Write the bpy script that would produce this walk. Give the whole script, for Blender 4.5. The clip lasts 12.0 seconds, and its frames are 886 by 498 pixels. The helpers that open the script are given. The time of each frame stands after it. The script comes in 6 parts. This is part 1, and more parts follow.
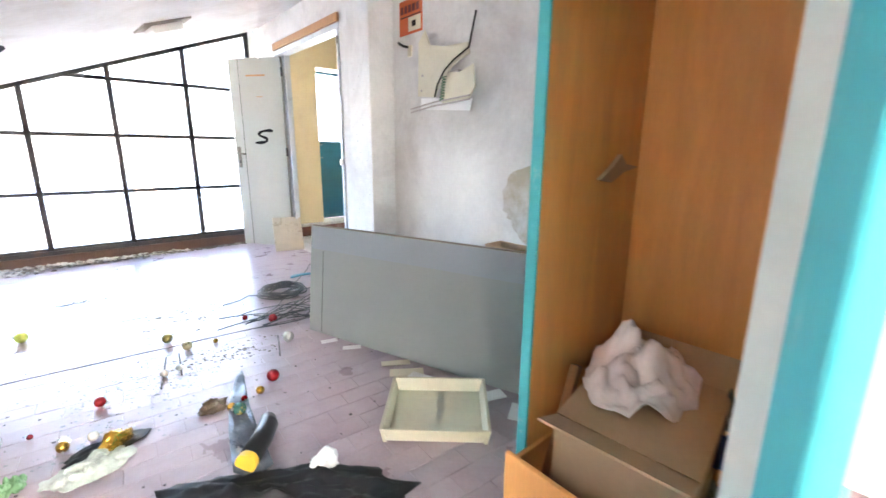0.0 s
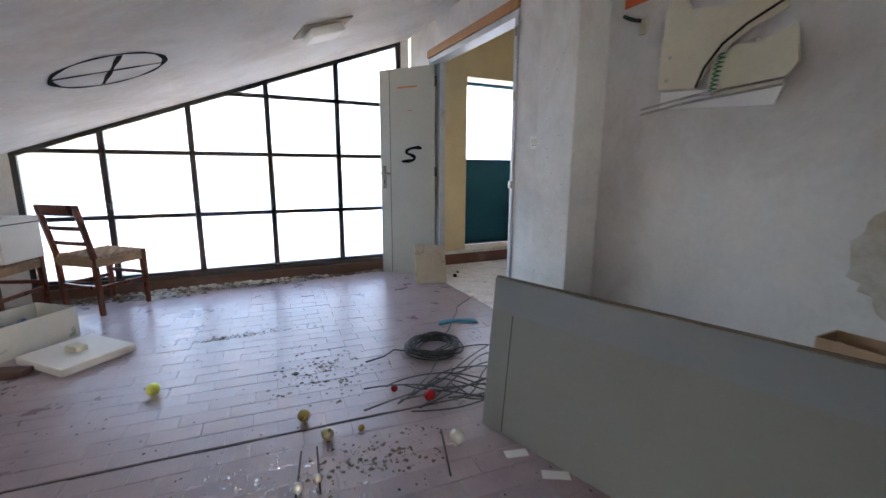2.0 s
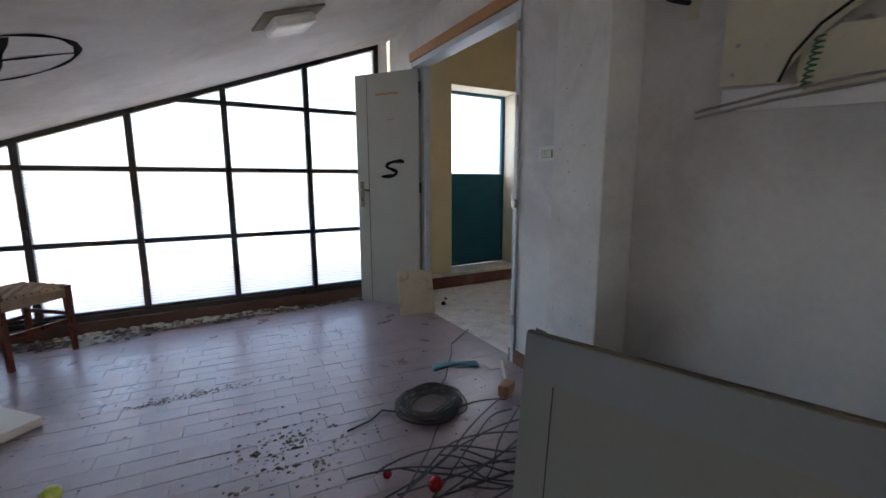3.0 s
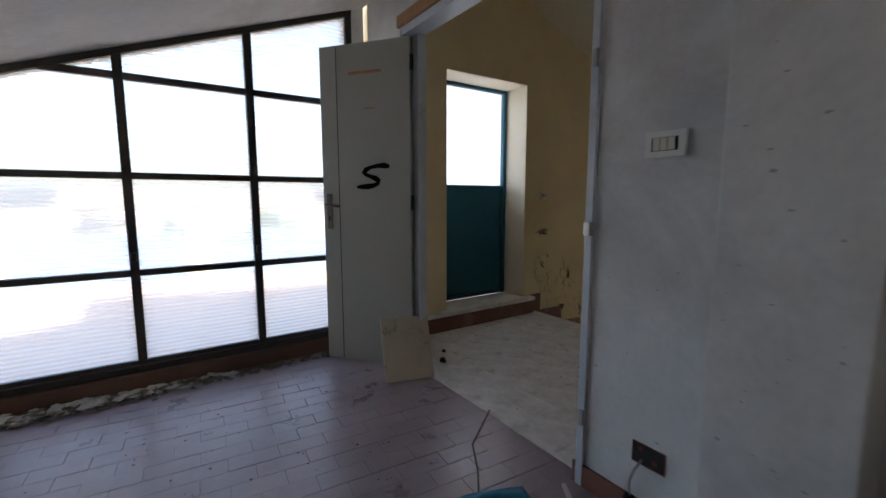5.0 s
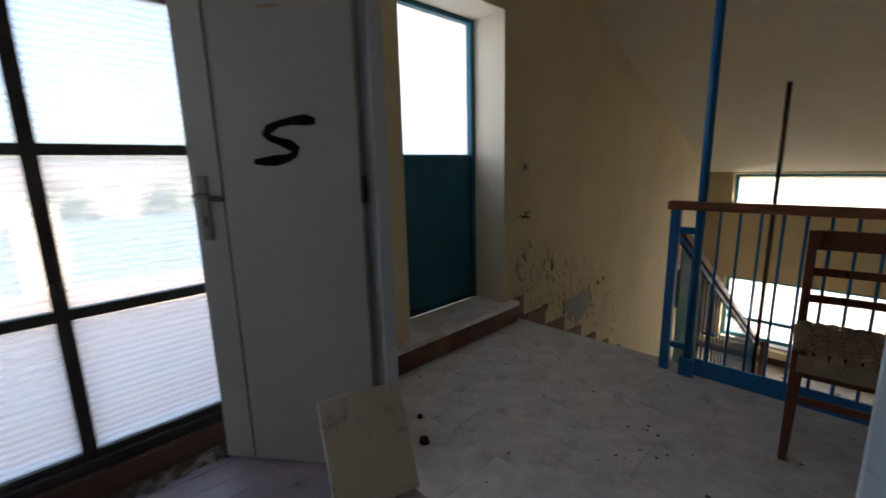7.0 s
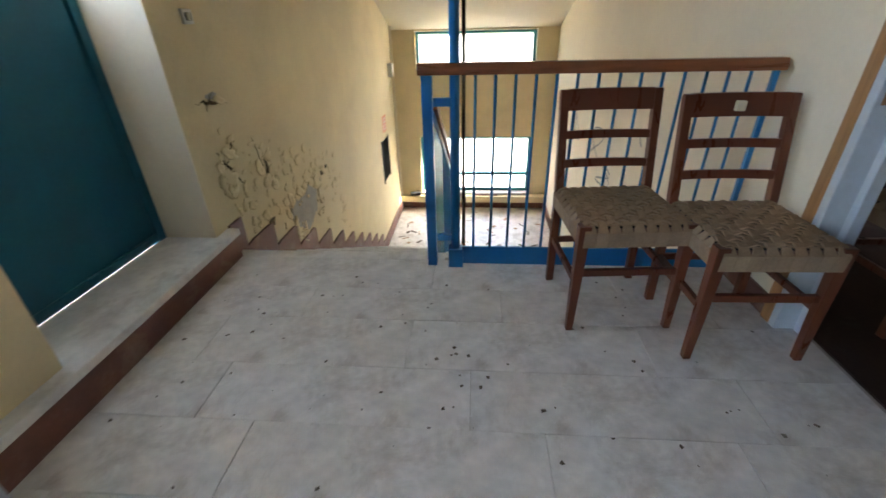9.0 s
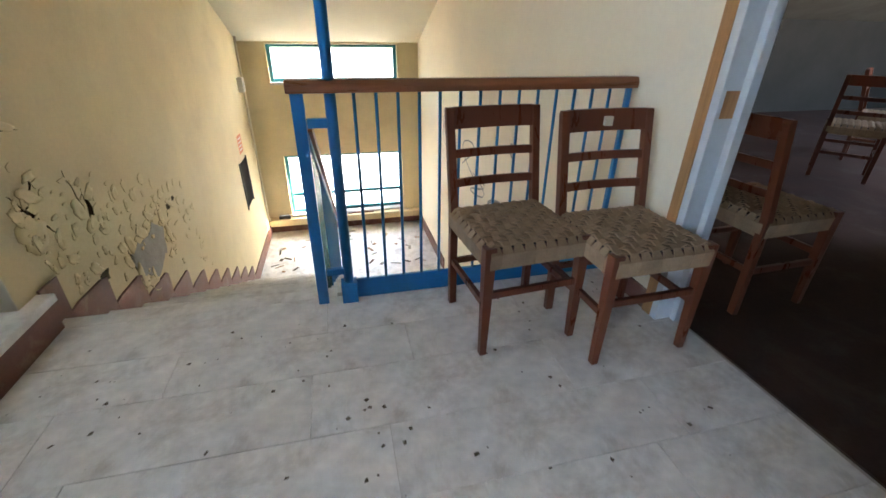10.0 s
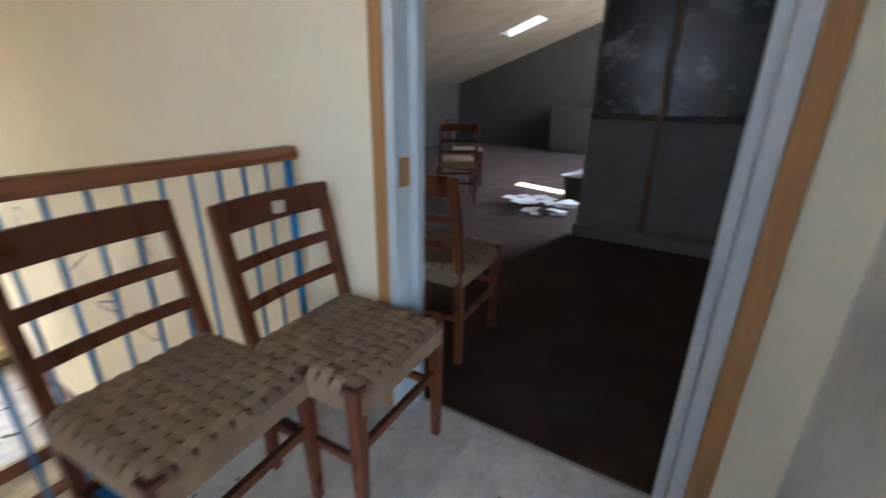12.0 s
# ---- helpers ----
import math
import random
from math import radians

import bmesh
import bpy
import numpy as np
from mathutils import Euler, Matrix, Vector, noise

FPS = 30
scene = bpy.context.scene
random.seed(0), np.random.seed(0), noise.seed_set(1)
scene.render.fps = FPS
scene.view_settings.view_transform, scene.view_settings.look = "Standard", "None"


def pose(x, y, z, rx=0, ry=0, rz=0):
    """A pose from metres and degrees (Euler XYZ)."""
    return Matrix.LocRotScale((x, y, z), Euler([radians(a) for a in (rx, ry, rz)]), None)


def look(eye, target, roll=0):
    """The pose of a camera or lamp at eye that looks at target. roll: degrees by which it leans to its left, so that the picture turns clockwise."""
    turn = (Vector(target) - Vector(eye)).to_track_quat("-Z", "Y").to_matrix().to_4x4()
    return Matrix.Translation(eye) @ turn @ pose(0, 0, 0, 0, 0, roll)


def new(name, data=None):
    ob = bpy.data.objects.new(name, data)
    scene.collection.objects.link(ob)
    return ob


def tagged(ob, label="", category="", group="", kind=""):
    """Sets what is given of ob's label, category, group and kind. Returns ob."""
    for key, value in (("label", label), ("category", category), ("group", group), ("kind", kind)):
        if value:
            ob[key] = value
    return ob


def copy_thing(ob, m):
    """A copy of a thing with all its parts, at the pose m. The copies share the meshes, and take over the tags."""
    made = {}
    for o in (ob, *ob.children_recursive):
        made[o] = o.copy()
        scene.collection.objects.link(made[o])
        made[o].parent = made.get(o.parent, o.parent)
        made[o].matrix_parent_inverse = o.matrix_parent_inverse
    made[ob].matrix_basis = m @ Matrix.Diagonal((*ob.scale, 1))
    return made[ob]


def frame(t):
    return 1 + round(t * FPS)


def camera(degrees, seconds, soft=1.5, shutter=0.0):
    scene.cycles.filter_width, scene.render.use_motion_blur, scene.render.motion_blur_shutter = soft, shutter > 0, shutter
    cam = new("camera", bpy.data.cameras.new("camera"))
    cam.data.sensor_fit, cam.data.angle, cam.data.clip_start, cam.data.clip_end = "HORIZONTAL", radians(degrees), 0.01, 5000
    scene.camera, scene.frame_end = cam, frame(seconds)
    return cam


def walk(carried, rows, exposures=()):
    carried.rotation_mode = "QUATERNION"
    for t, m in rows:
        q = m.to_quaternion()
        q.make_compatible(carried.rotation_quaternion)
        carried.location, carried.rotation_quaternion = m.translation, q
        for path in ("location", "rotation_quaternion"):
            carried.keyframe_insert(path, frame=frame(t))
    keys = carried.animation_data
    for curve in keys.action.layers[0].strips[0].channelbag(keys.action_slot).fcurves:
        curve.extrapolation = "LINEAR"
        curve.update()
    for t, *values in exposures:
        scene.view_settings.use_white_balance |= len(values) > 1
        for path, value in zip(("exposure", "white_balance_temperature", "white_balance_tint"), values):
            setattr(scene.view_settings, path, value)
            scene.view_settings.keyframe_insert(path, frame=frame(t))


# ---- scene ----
cam = camera(93.0, 12.0, 1.5, 0.4)
PATH = [
    (0, (0.127, 0.309, 1.089), (1.411, 1.774, 0.639), 0.4),
    (0.3, (0.156, 0.459, 1.11), (1.379, 1.973, 0.648), -0.2),
    (0.5, (0.121, 0.569, 1.091), (1.341, 2.091, 0.649), -1.4),
    (1, (0.123, 0.793, 1.101), (1.21, 2.415, 0.668), -1.6),
    (1.2, (0.147, 0.898, 1.09), (1.164, 2.57, 0.677), -1.4),
    (1.5, (0.185, 1.029, 1.095), (1.094, 2.764, 0.69), -0.6),
    (2, (0.227, 1.266, 1.096), (1.085, 3.034, 0.724), 0.3),
    (2.5, (0.255, 1.509, 1.109), (1.231, 3.227, 0.8), -0.9),
    (2.7, (0.28, 1.602, 1.114), (1.246, 3.324, 0.799), -0.4),
    (4.3, (0.539, 2.399, 1.12), (1.629, 4.062, 0.901), 1.3),
    (4.5, (0.556, 2.504, 1.127), (1.683, 4.142, 0.914), 0.4),
    (5, (0.653, 2.759, 1.106), (1.769, 4.401, 0.863), -0.0),
    (5.5, (0.78, 3.009, 1.11), (1.763, 4.734, 0.87), 0.8),
    (6, (0.862, 3.312, 1.133), (1.988, 4.949, 0.9), -0.3),
    (6.5, (0.969, 3.564, 1.134), (2.21, 5.1, 0.82), -1.0),
    (7, (1.149, 3.828, 1.143), (2.528, 5.224, 0.757), -1.4),
    (7.5, (1.291, 4.033, 1.106), (2.943, 5.025, 0.574), -3.0),
    (7.7, (1.338, 4.077, 1.099), (3.04, 4.911, 0.46), -4.1),
    (9.3, (1.785, 4.364, 1.092), (3.542, 4.295, 0.139), -0.9),
    (9.5, (1.804, 4.385, 1.09), (3.555, 4.147, 0.152), -0.9),
    (10, (1.904, 4.395, 1.09), (3.629, 3.962, 0.175), 0.8),
    (10.5, (2.067, 4.41, 1.092), (3.848, 3.995, 0.281), 0.4),
    (11, (2.24, 4.386, 1.101), (4.009, 3.866, 0.325), 0.9),
    (11.2, (2.292, 4.325, 1.102), (3.989, 3.597, 0.334), -0.3),
    (11.5, (2.313, 4.278, 1.106), (3.784, 3.15, 0.354), -0.5),
    (12, (2.342, 4.153, 1.114), (3.306, 2.544, 0.42), 0.9),
]
# exposure drifts as the camera adapts: bright at first, darker towards the window, brighter on the landing
EXPO = [(0.0, 6.6, 6600, 13), (0.8, 6.05, 6600, 13), (1.5, 5.3, 6600, 13), (2.5, 4.3, 6600, 13), (4.5, 3.25, 6800, 14), (5.5, 3.25, 6700, 13), (7.0, 3.05, 6650, 13), (7.7, 3.35, 6750, 12),
        (9.3, 4.95, 6450, 10), (10.5, 5.1, 6500, 10), (12.0, 5.15, 6350, 11)]
walk(cam, [(t, look(eye, target, roll)) for t, eye, target, roll in PATH], EXPO)

# ---- world and sun ----
world = bpy.data.worlds.new("world")
scene.world = world
world.use_nodes = True
wn, wl = world.node_tree.nodes, world.node_tree.links
sky = wn.new("ShaderNodeTexSky")
sky.sky_type, sky.sun_disc = "NISHITA", False
sky.sun_elevation, sky.sun_rotation = radians(42), radians(150)
sky.air_density, sky.dust_density = 1.0, 3.0
wn["Background"].inputs["Strength"].default_value = 0.14
wl.new(sky.outputs["Color"], wn["Background"].inputs["Color"])
sun = new("sun", bpy.data.lights.new("sun", "SUN"))
sun.data.energy, sun.data.angle, sun.data.color = 3.5, radians(0.6), (1.0, 0.95, 0.87)
sun.matrix_world = look((20 * math.sin(radians(150)), 20 * math.cos(radians(150)), 18.0), (0, 0, 0))


# ---- materials ----
def mat(name, base, rough=0.6, metal=0.0, var=0.25, scale=3.0, fine=60.0, bump=0.15, second=None, amount=0.5, contrast=(0.4, 0.65), spec=0.4, rand=0.0):
    """Principled surface with a coarse patchy tone, fine grain and a little relief. second: a stain colour in patches of its own shape."""
    m = bpy.data.materials.new(name)
    m.use_nodes = True
    n, l = m.node_tree.nodes, m.node_tree.links
    b = n["Principled BSDF"]
    co = n.new("ShaderNodeTexCoord")
    big = n.new("ShaderNodeTexNoise")
    big.inputs["Scale"].default_value, big.inputs["Detail"].default_value, big.inputs["Roughness"].default_value = scale, 6, 0.62
    small = n.new("ShaderNodeTexNoise")
    small.inputs["Scale"].default_value, small.inputs["Detail"].default_value = fine, 4
    l.new(co.outputs["Object"], big.inputs["Vector"])
    l.new(co.outputs["Object"], small.inputs["Vector"])
    mixv = n.new("ShaderNodeMath")
    mixv.operation = "MULTIPLY_ADD"
    mixv.inputs[1].default_value, mixv.inputs[2].default_value = 0.35, 0.0
    l.new(small.outputs["Fac"], mixv.inputs[0])
    add = n.new("ShaderNodeMath")
    l.new(big.outputs["Fac"], add.inputs[0])
    l.new(mixv.outputs[0], add.inputs[1])
    src = add
    if rand:
        info = n.new("ShaderNodeObjectInfo")
        mul = n.new("ShaderNodeMath")
        mul.operation = "MULTIPLY_ADD"
        mul.inputs[1].default_value = rand
        l.new(info.outputs["Random"], mul.inputs[0])
        l.new(add.outputs[0], mul.inputs[2])
        src = mul
    ramp = n.new("ShaderNodeValToRGB")
    e = ramp.color_ramp.elements
    e[0].position, e[1].position = 0.35, 1.0
    e[0].color = (*[c * (1 - var) for c in base], 1)
    e[1].color = (*[min(1, c * (1 + var * 0.6)) for c in base], 1)
    l.new(src.outputs[0], ramp.inputs["Fac"])
    out = ramp.outputs["Color"]
    if second:
        st = n.new("ShaderNodeTexNoise")
        st.inputs["Scale"].default_value, st.inputs["Detail"].default_value, st.inputs["Roughness"].default_value, st.inputs["Distortion"].default_value = scale * 0.7, 9, 0.7, 0.4
        mp = n.new("ShaderNodeMapping")
        mp.inputs["Location"].default_value = (7.3, 2.1, 4.4)
        l.new(co.outputs["Object"], mp.inputs["Vector"])
        l.new(mp.outputs["Vector"], st.inputs["Vector"])
        r2 = n.new("ShaderNodeMapRange")
        r2.inputs["From Min"].default_value, r2.inputs["From Max"].default_value, r2.inputs["To Max"].default_value = contrast[0], contrast[1], amount
        l.new(st.outputs["Fac"], r2.inputs["Value"])
        mx = n.new("ShaderNodeMix")
        mx.data_type = "RGBA"
        l.new(r2.outputs["Result"], mx.inputs["Factor"])
        l.new(out, mx.inputs["A"])
        mx.inputs["B"].default_value = (*second, 1)
        out = mx.outputs["Result"]
    l.new(out, b.inputs["Base Color"])
    rr = n.new("ShaderNodeMapRange")
    rr.inputs["To Min"].default_value, rr.inputs["To Max"].default_value = max(0.02, rough - 0.14), min(1, rough + 0.14)
    l.new(big.outputs["Fac"], rr.inputs["Value"])
    l.new(rr.outputs["Result"], b.inputs["Roughness"])
    b.inputs["Metallic"].default_value = metal
    b.inputs["Specular IOR Level"].default_value = spec
    if bump:
        bp = n.new("ShaderNodeBump")
        bp.inputs["Strength"].default_value, bp.inputs["Distance"].default_value = bump, 0.01
        l.new(add.outputs[0], bp.inputs["Height"])
        l.new(bp.outputs["Normal"], b.inputs["Normal"])
    return m


def wood(name, base, rough=0.35, scale=(3, 60, 60), var=0.4):
    m = mat(name, base, rough, var=var, scale=1.0, fine=25, bump=0.1)
    n, l = m.node_tree.nodes, m.node_tree.links
    mp = n.new("ShaderNodeMapping")
    mp.inputs["Scale"].default_value = scale
    co = [x for x in n if x.type == "TEX_COORD"][0]
    l.new(co.outputs["Object"], mp.inputs["Vector"])
    for x in n:
        if x.type == "TEX_NOISE":
            l.new(mp.outputs["Vector"], x.inputs["Vector"])
            x.inputs["Distortion"].default_value = 0.6
    return m


def glassy(name, tint, milky, rough, ribs=0.0, ribscale=60.0):
    """Window glass: partly milky, partly clear or rough, with horizontal ribs where asked."""
    m = bpy.data.materials.new(name)
    m.use_nodes = True
    n, l = m.node_tree.nodes, m.node_tree.links
    b = n["Principled BSDF"]
    b.inputs["Base Color"].default_value, b.inputs["Roughness"].default_value = (*tint, 1), rough
    b.inputs["Transmission Weight"].default_value, b.inputs["IOR"].default_value = 1.0, 1.08
    tr = n.new("ShaderNodeBsdfTranslucent")
    tr.inputs["Color"].default_value = (*tint, 1)
    mx = n.new("ShaderNodeMixShader")
    mx.inputs[0].default_value = milky
    l.new(b.outputs[0], mx.inputs[1])
    l.new(tr.outputs[0], mx.inputs[2])
    l.new(mx.outputs[0], n["Material Output"].inputs["Surface"])
    if ribs:
        co, wv, bp = n.new("ShaderNodeTexCoord"), n.new("ShaderNodeTexWave"), n.new("ShaderNodeBump")
        wv.bands_direction = "Z"
        wv.inputs["Scale"].default_value = ribscale
        bp.inputs["Strength"].default_value, bp.inputs["Distance"].default_value = ribs, 0.01
        l.new(co.outputs["Object"], wv.inputs["Vector"])
        l.new(wv.outputs["Fac"], bp.inputs["Height"])
        l.new(bp.outputs["Normal"], b.inputs["Normal"])
        rib = n.new("ShaderNodeMapRange")
        rib.inputs["To Min"].default_value, rib.inputs["To Max"].default_value = milky - 0.05, milky + 0.09
        l.new(wv.outputs["Fac"], rib.inputs["Value"])
        l.new(rib.outputs["Result"], mx.inputs[0])
    return m


M_PLASTER = mat("grey_plaster", (0.67, 0.66, 0.635), 0.85, var=0.18, scale=2.2, fine=45, bump=0.25, second=(0.36, 0.34, 0.32), amount=0.6, contrast=(0.47, 0.72), spec=0.2)
M_CEIL = mat("ceiling_plaster", (0.66, 0.64, 0.61), 0.9, var=0.2, scale=1.6, fine=30, bump=0.35, second=(0.40, 0.34, 0.28), amount=0.65, contrast=(0.46, 0.70), spec=0.15)
M_YELLOW = mat("yellow_plaster", (0.74, 0.62, 0.38), 0.75, var=0.14, scale=1.8, fine=50, bump=0.2, second=(0.50, 0.38, 0.20), amount=0.4, contrast=(0.52, 0.75), spec=0.25)
M_CREAM = mat("cream_paint", (0.80, 0.72, 0.56), 0.75, var=0.1, scale=1.6, fine=50, bump=0.15, spec=0.25)
M_WHITECEIL = mat("pale_ceiling_paint", (0.76, 0.70, 0.56), 0.85, var=0.1, scale=1.2, fine=40, bump=0.15, spec=0.2)
M_BARE = mat("bare_plaster", (0.42, 0.40, 0.36), 0.95, var=0.3, scale=9, fine=70, bump=0.5, spec=0.1)
M_TILE = mat("purple_clay_tile", (0.325, 0.252, 0.272), 0.31, var=0.28, scale=4, fine=80, bump=0.10, second=(0.46, 0.43, 0.46), amount=0.5, contrast=(0.38, 0.85), rand=0.14, spec=0.75)
M_GROUT = mat("dark_grout", (0.30, 0.225, 0.235), 0.9, var=0.3, scale=8, bump=0.3)
M_SLAB = mat("mottled_pale_stone", (0.82, 0.80, 0.77), 0.42, var=0.3, scale=8, fine=34, bump=0.08, second=(0.44, 0.39, 0.34), amount=0.62, contrast=(0.50, 0.68), rand=0.08, spec=0.4)
M_SLABJ = mat("stone_joint", (0.50, 0.46, 0.41), 0.9)
M_NOSING = mat("marble_sill_lit_edge", (0.72, 0.68, 0.62), 0.35, var=0.12, scale=12)
# brown clay, its base darkened further to carry the attic's shade
M_DARKFLOOR = mat("brown_clay_floor_shaded", (0.062, 0.036, 0.028), 0.85, var=0.4, scale=4, fine=60, bump=0.15, second=(0.10, 0.085, 0.075), amount=0.5, contrast=(0.52, 0.7), spec=0.12)
M_SKIRT = mat("red_brown_skirting", (0.20, 0.085, 0.06), 0.5, var=0.3, scale=8, fine=60, second=(0.38, 0.30, 0.24), amount=0.5, contrast=(0.52, 0.7))
M_STEEL = mat("black_steel_bar", (0.028, 0.024, 0.021), 0.5, var=0.4, scale=12, fine=90, bump=0.2, second=(0.10, 0.05, 0.03), amount=0.6, contrast=(0.55, 0.7))
M_SILL = mat("stained_brown_sill", (0.115, 0.06, 0.04), 0.6, var=0.4, scale=6, fine=50, bump=0.3)
M_LEAF = mat("greyish_door_paint", (0.38, 0.385, 0.33), 0.45, var=0.1, scale=2, fine=40, bump=0.05, second=(0.30, 0.28, 0.22), amount=0.25, contrast=(0.52, 0.8))
M_FRAME = mat("pale_frame_paint", (0.52, 0.56, 0.60), 0.4, var=0.15, scale=6, fine=50, bump=0.08, second=(0.25, 0.18, 0.12), amount=0.5, contrast=(0.6, 0.75))
M_BLUEDOOR = mat("petrol_blue_paint", (0.012, 0.13, 0.19), 0.5, var=0.25, scale=4, fine=60, bump=0.12)
M_BLUE = mat("bright_blue_paint", (0.012, 0.17, 0.42), 0.35, var=0.2, scale=8, fine=60, bump=0.05, second=(0.05, 0.10, 0.14), amount=0.4, contrast=(0.6, 0.75))
M_TEALFRAME = mat("teal_blue_frame_paint", (0.03, 0.27, 0.34), 0.4, var=0.15, scale=8)
M_TEAL = mat("chipped_teal_paint", (0.05, 0.38, 0.40), 0.7, var=0.15, scale=5, fine=60, bump=0.08, second=(0.42, 0.52, 0.50), amount=0.6, contrast=(0.6, 0.68))
M_HAND = wood("varnished_handrail_wood", (0.23, 0.085, 0.035), 0.3, (40, 4, 40))
M_CHAIR = wood("red_brown_chair_wood", (0.112, 0.031, 0.014), 0.30, (22, 22, 4), var=0.2)
M_TRIMW = wood("orange_brown_trim_wood", (0.42, 0.21, 0.085), 0.45, (40, 40, 3))
M_PLY = wood("orange_plywood", (0.68, 0.33, 0.105), 0.45, (14, 14, 1.5), var=0.22)
M_WEAVE = mat("woven_cord", (0.29, 0.20, 0.125), 0.85, var=0.35, scale=18, fine=160, bump=0.5, rand=0.15)
M_CARD = mat("brown_cardboard", (0.42, 0.28, 0.17), 0.85, var=0.15, scale=5, fine=90, bump=0.1, second=(0.28, 0.18, 0.11), amount=0.4, contrast=(0.55, 0.7))
M_CLOTH = mat("soiled_pale_cloth", (0.74, 0.66, 0.66), 0.9, var=0.15, scale=8, fine=120, bump=0.2)
M_PAPER = mat("white_paper", (0.75, 0.75, 0.74), 0.8, var=0.08, scale=10, bump=0.05)
M_PLASTIC = mat("yellowed_cream_plastic", (0.60, 0.56, 0.42), 0.45, var=0.12, scale=6, second=(0.35, 0.30, 0.2), amount=0.4, contrast=(0.58, 0.72))
M_WHITEPL = mat("white_plastic", (0.68, 0.67, 0.62), 0.4, var=0.08, scale=8, bump=0.03)
M_BLACK = mat("black_paint", (0.012, 0.012, 0.013), 0.6, var=0.3, scale=10)
M_METAL = mat("dull_metal", (0.42, 0.40, 0.37), 0.38, 1.0, var=0.2, scale=15)
M_WORNMETAL = mat("worn_dark_metal", (0.20, 0.18, 0.15), 0.4, 0.9, var=0.4, scale=25)
M_ORANGE = mat("faded_orange_label", (0.55, 0.11, 0.035), 0.7, var=0.12, scale=10)
M_RUST = mat("red_brown_drain_pipe", (0.15, 0.028, 0.022), 0.45, var=0.2, scale=10)
M_DARK = mat("dark_void", (0.02, 0.018, 0.016), 0.9, var=0.2)
M_SPRAY = mat("black_spray_paint", (0.010, 0.010, 0.011), 0.95, var=0.3, scale=10, spec=0.03)
# the ceiling's lack of light is put into this base colour
M_SHADECEIL = mat("attic_ceiling_shaded", (0.12, 0.11, 0.095), 0.9, var=0.4, scale=2, spec=0.1)
M_GPANEL = mat("grey_partition_panel", (0.135, 0.14, 0.15), 0.6, var=0.25, scale=4)
# attic plaster darkened in its colour, standing for the unlit room
M_SHADEWALL = mat("attic_plaster_shaded", (0.035, 0.031, 0.027), 0.95, var=0.3, scale=2, spec=0.08)
M_LEAVES = mat("dry_leaf_litter", (0.10, 0.075, 0.05), 0.9, var=0.5, scale=20, fine=80, second=(0.30, 0.27, 0.22), amount=0.9, contrast=(0.5, 0.62))
M_GLASS = glassy("ribbed_translucent_glass", (0.55, 0.56, 0.56), 0.42, 0.2, 0.5, 13.0)
M_MILK = glassy("milky_pane", (0.48, 0.485, 0.49), 0.92, 0.4)
M_CLEAR = glassy("clear_pane", (0.75, 0.77, 0.78), 0.12, 0.05)
M_FROST = glassy("frosted_pane", (0.80, 0.81, 0.81), 0.75, 0.3)
M_GREENGL = glassy("green_ribbed_glass", (0.09, 0.30, 0.32), 0.35, 0.25, 0.5, 40.0)


# ---- builders ----
def part(name, bm, material, parent=None, label="", bevel=0.0, smooth=False, loc=None):
    """Link a bmesh as one mesh object under a thing or a part."""
    if bevel:
        bmesh.ops.bevel(bm, geom=bm.edges[:], offset=bevel, segments=2, profile=0.6, affect="EDGES", clamp_overlap=True)
    bmesh.ops.recalc_face_normals(bm, faces=bm.faces[:])
    me = bpy.data.meshes.new(name)
    bm.to_mesh(me)
    bm.free()
    if smooth:
        me.polygons.foreach_set("use_smooth", [True] * len(me.polygons))
    me.materials.append(material)
    ob = new(name, me)
    if parent:
        ob.parent = parent
    if loc is not None:
        ob.matrix_basis = loc
    if label:
        ob["label"] = label
    return ob


def thing(name, m, label, category, group="", kind=""):
    ob = new(name)
    ob.empty_display_size = 0.1
    ob.matrix_basis = m
    return tagged(ob, label, category, group, kind)


def box(bm, x0, x1, y0, y1, z0, z1, m=None):
    v = [bm.verts.new((x, y, z)) for x in (x0, x1) for y in (y0, y1) for z in (z0, z1)]
    for f in ((0, 1, 3, 2), (4, 6, 7, 5), (0, 4, 5, 1), (2, 3, 7, 6), (0, 2, 6, 4), (1, 5, 7, 3)):
        bm.faces.new([v[i] for i in f])
    if m is not None:
        bmesh.ops.transform(bm, matrix=m, verts=v)
    return bm


def boxes(*rows):
    bm = bmesh.new()
    for r in rows:
        box(bm, *r)
    return bm


def prism(bm, pts, axis, a, b):
    """A polygon drawn in the two other axes, thick from a to b along the axis."""
    def at(p, d):
        return {"x": (d, p[0], p[1]), "y": (p[0], d, p[1]), "z": (p[0], p[1], d)}[axis]
    lo, hi = [bm.verts.new(at(p, a)) for p in pts], [bm.verts.new(at(p, b)) for p in pts]
    bm.faces.new(lo), bm.faces.new(hi[::-1])
    for i in range(len(pts)):
        j = (i + 1) % len(pts)
        bm.faces.new((lo[i], lo[j], hi[j], hi[i]))
    return bm


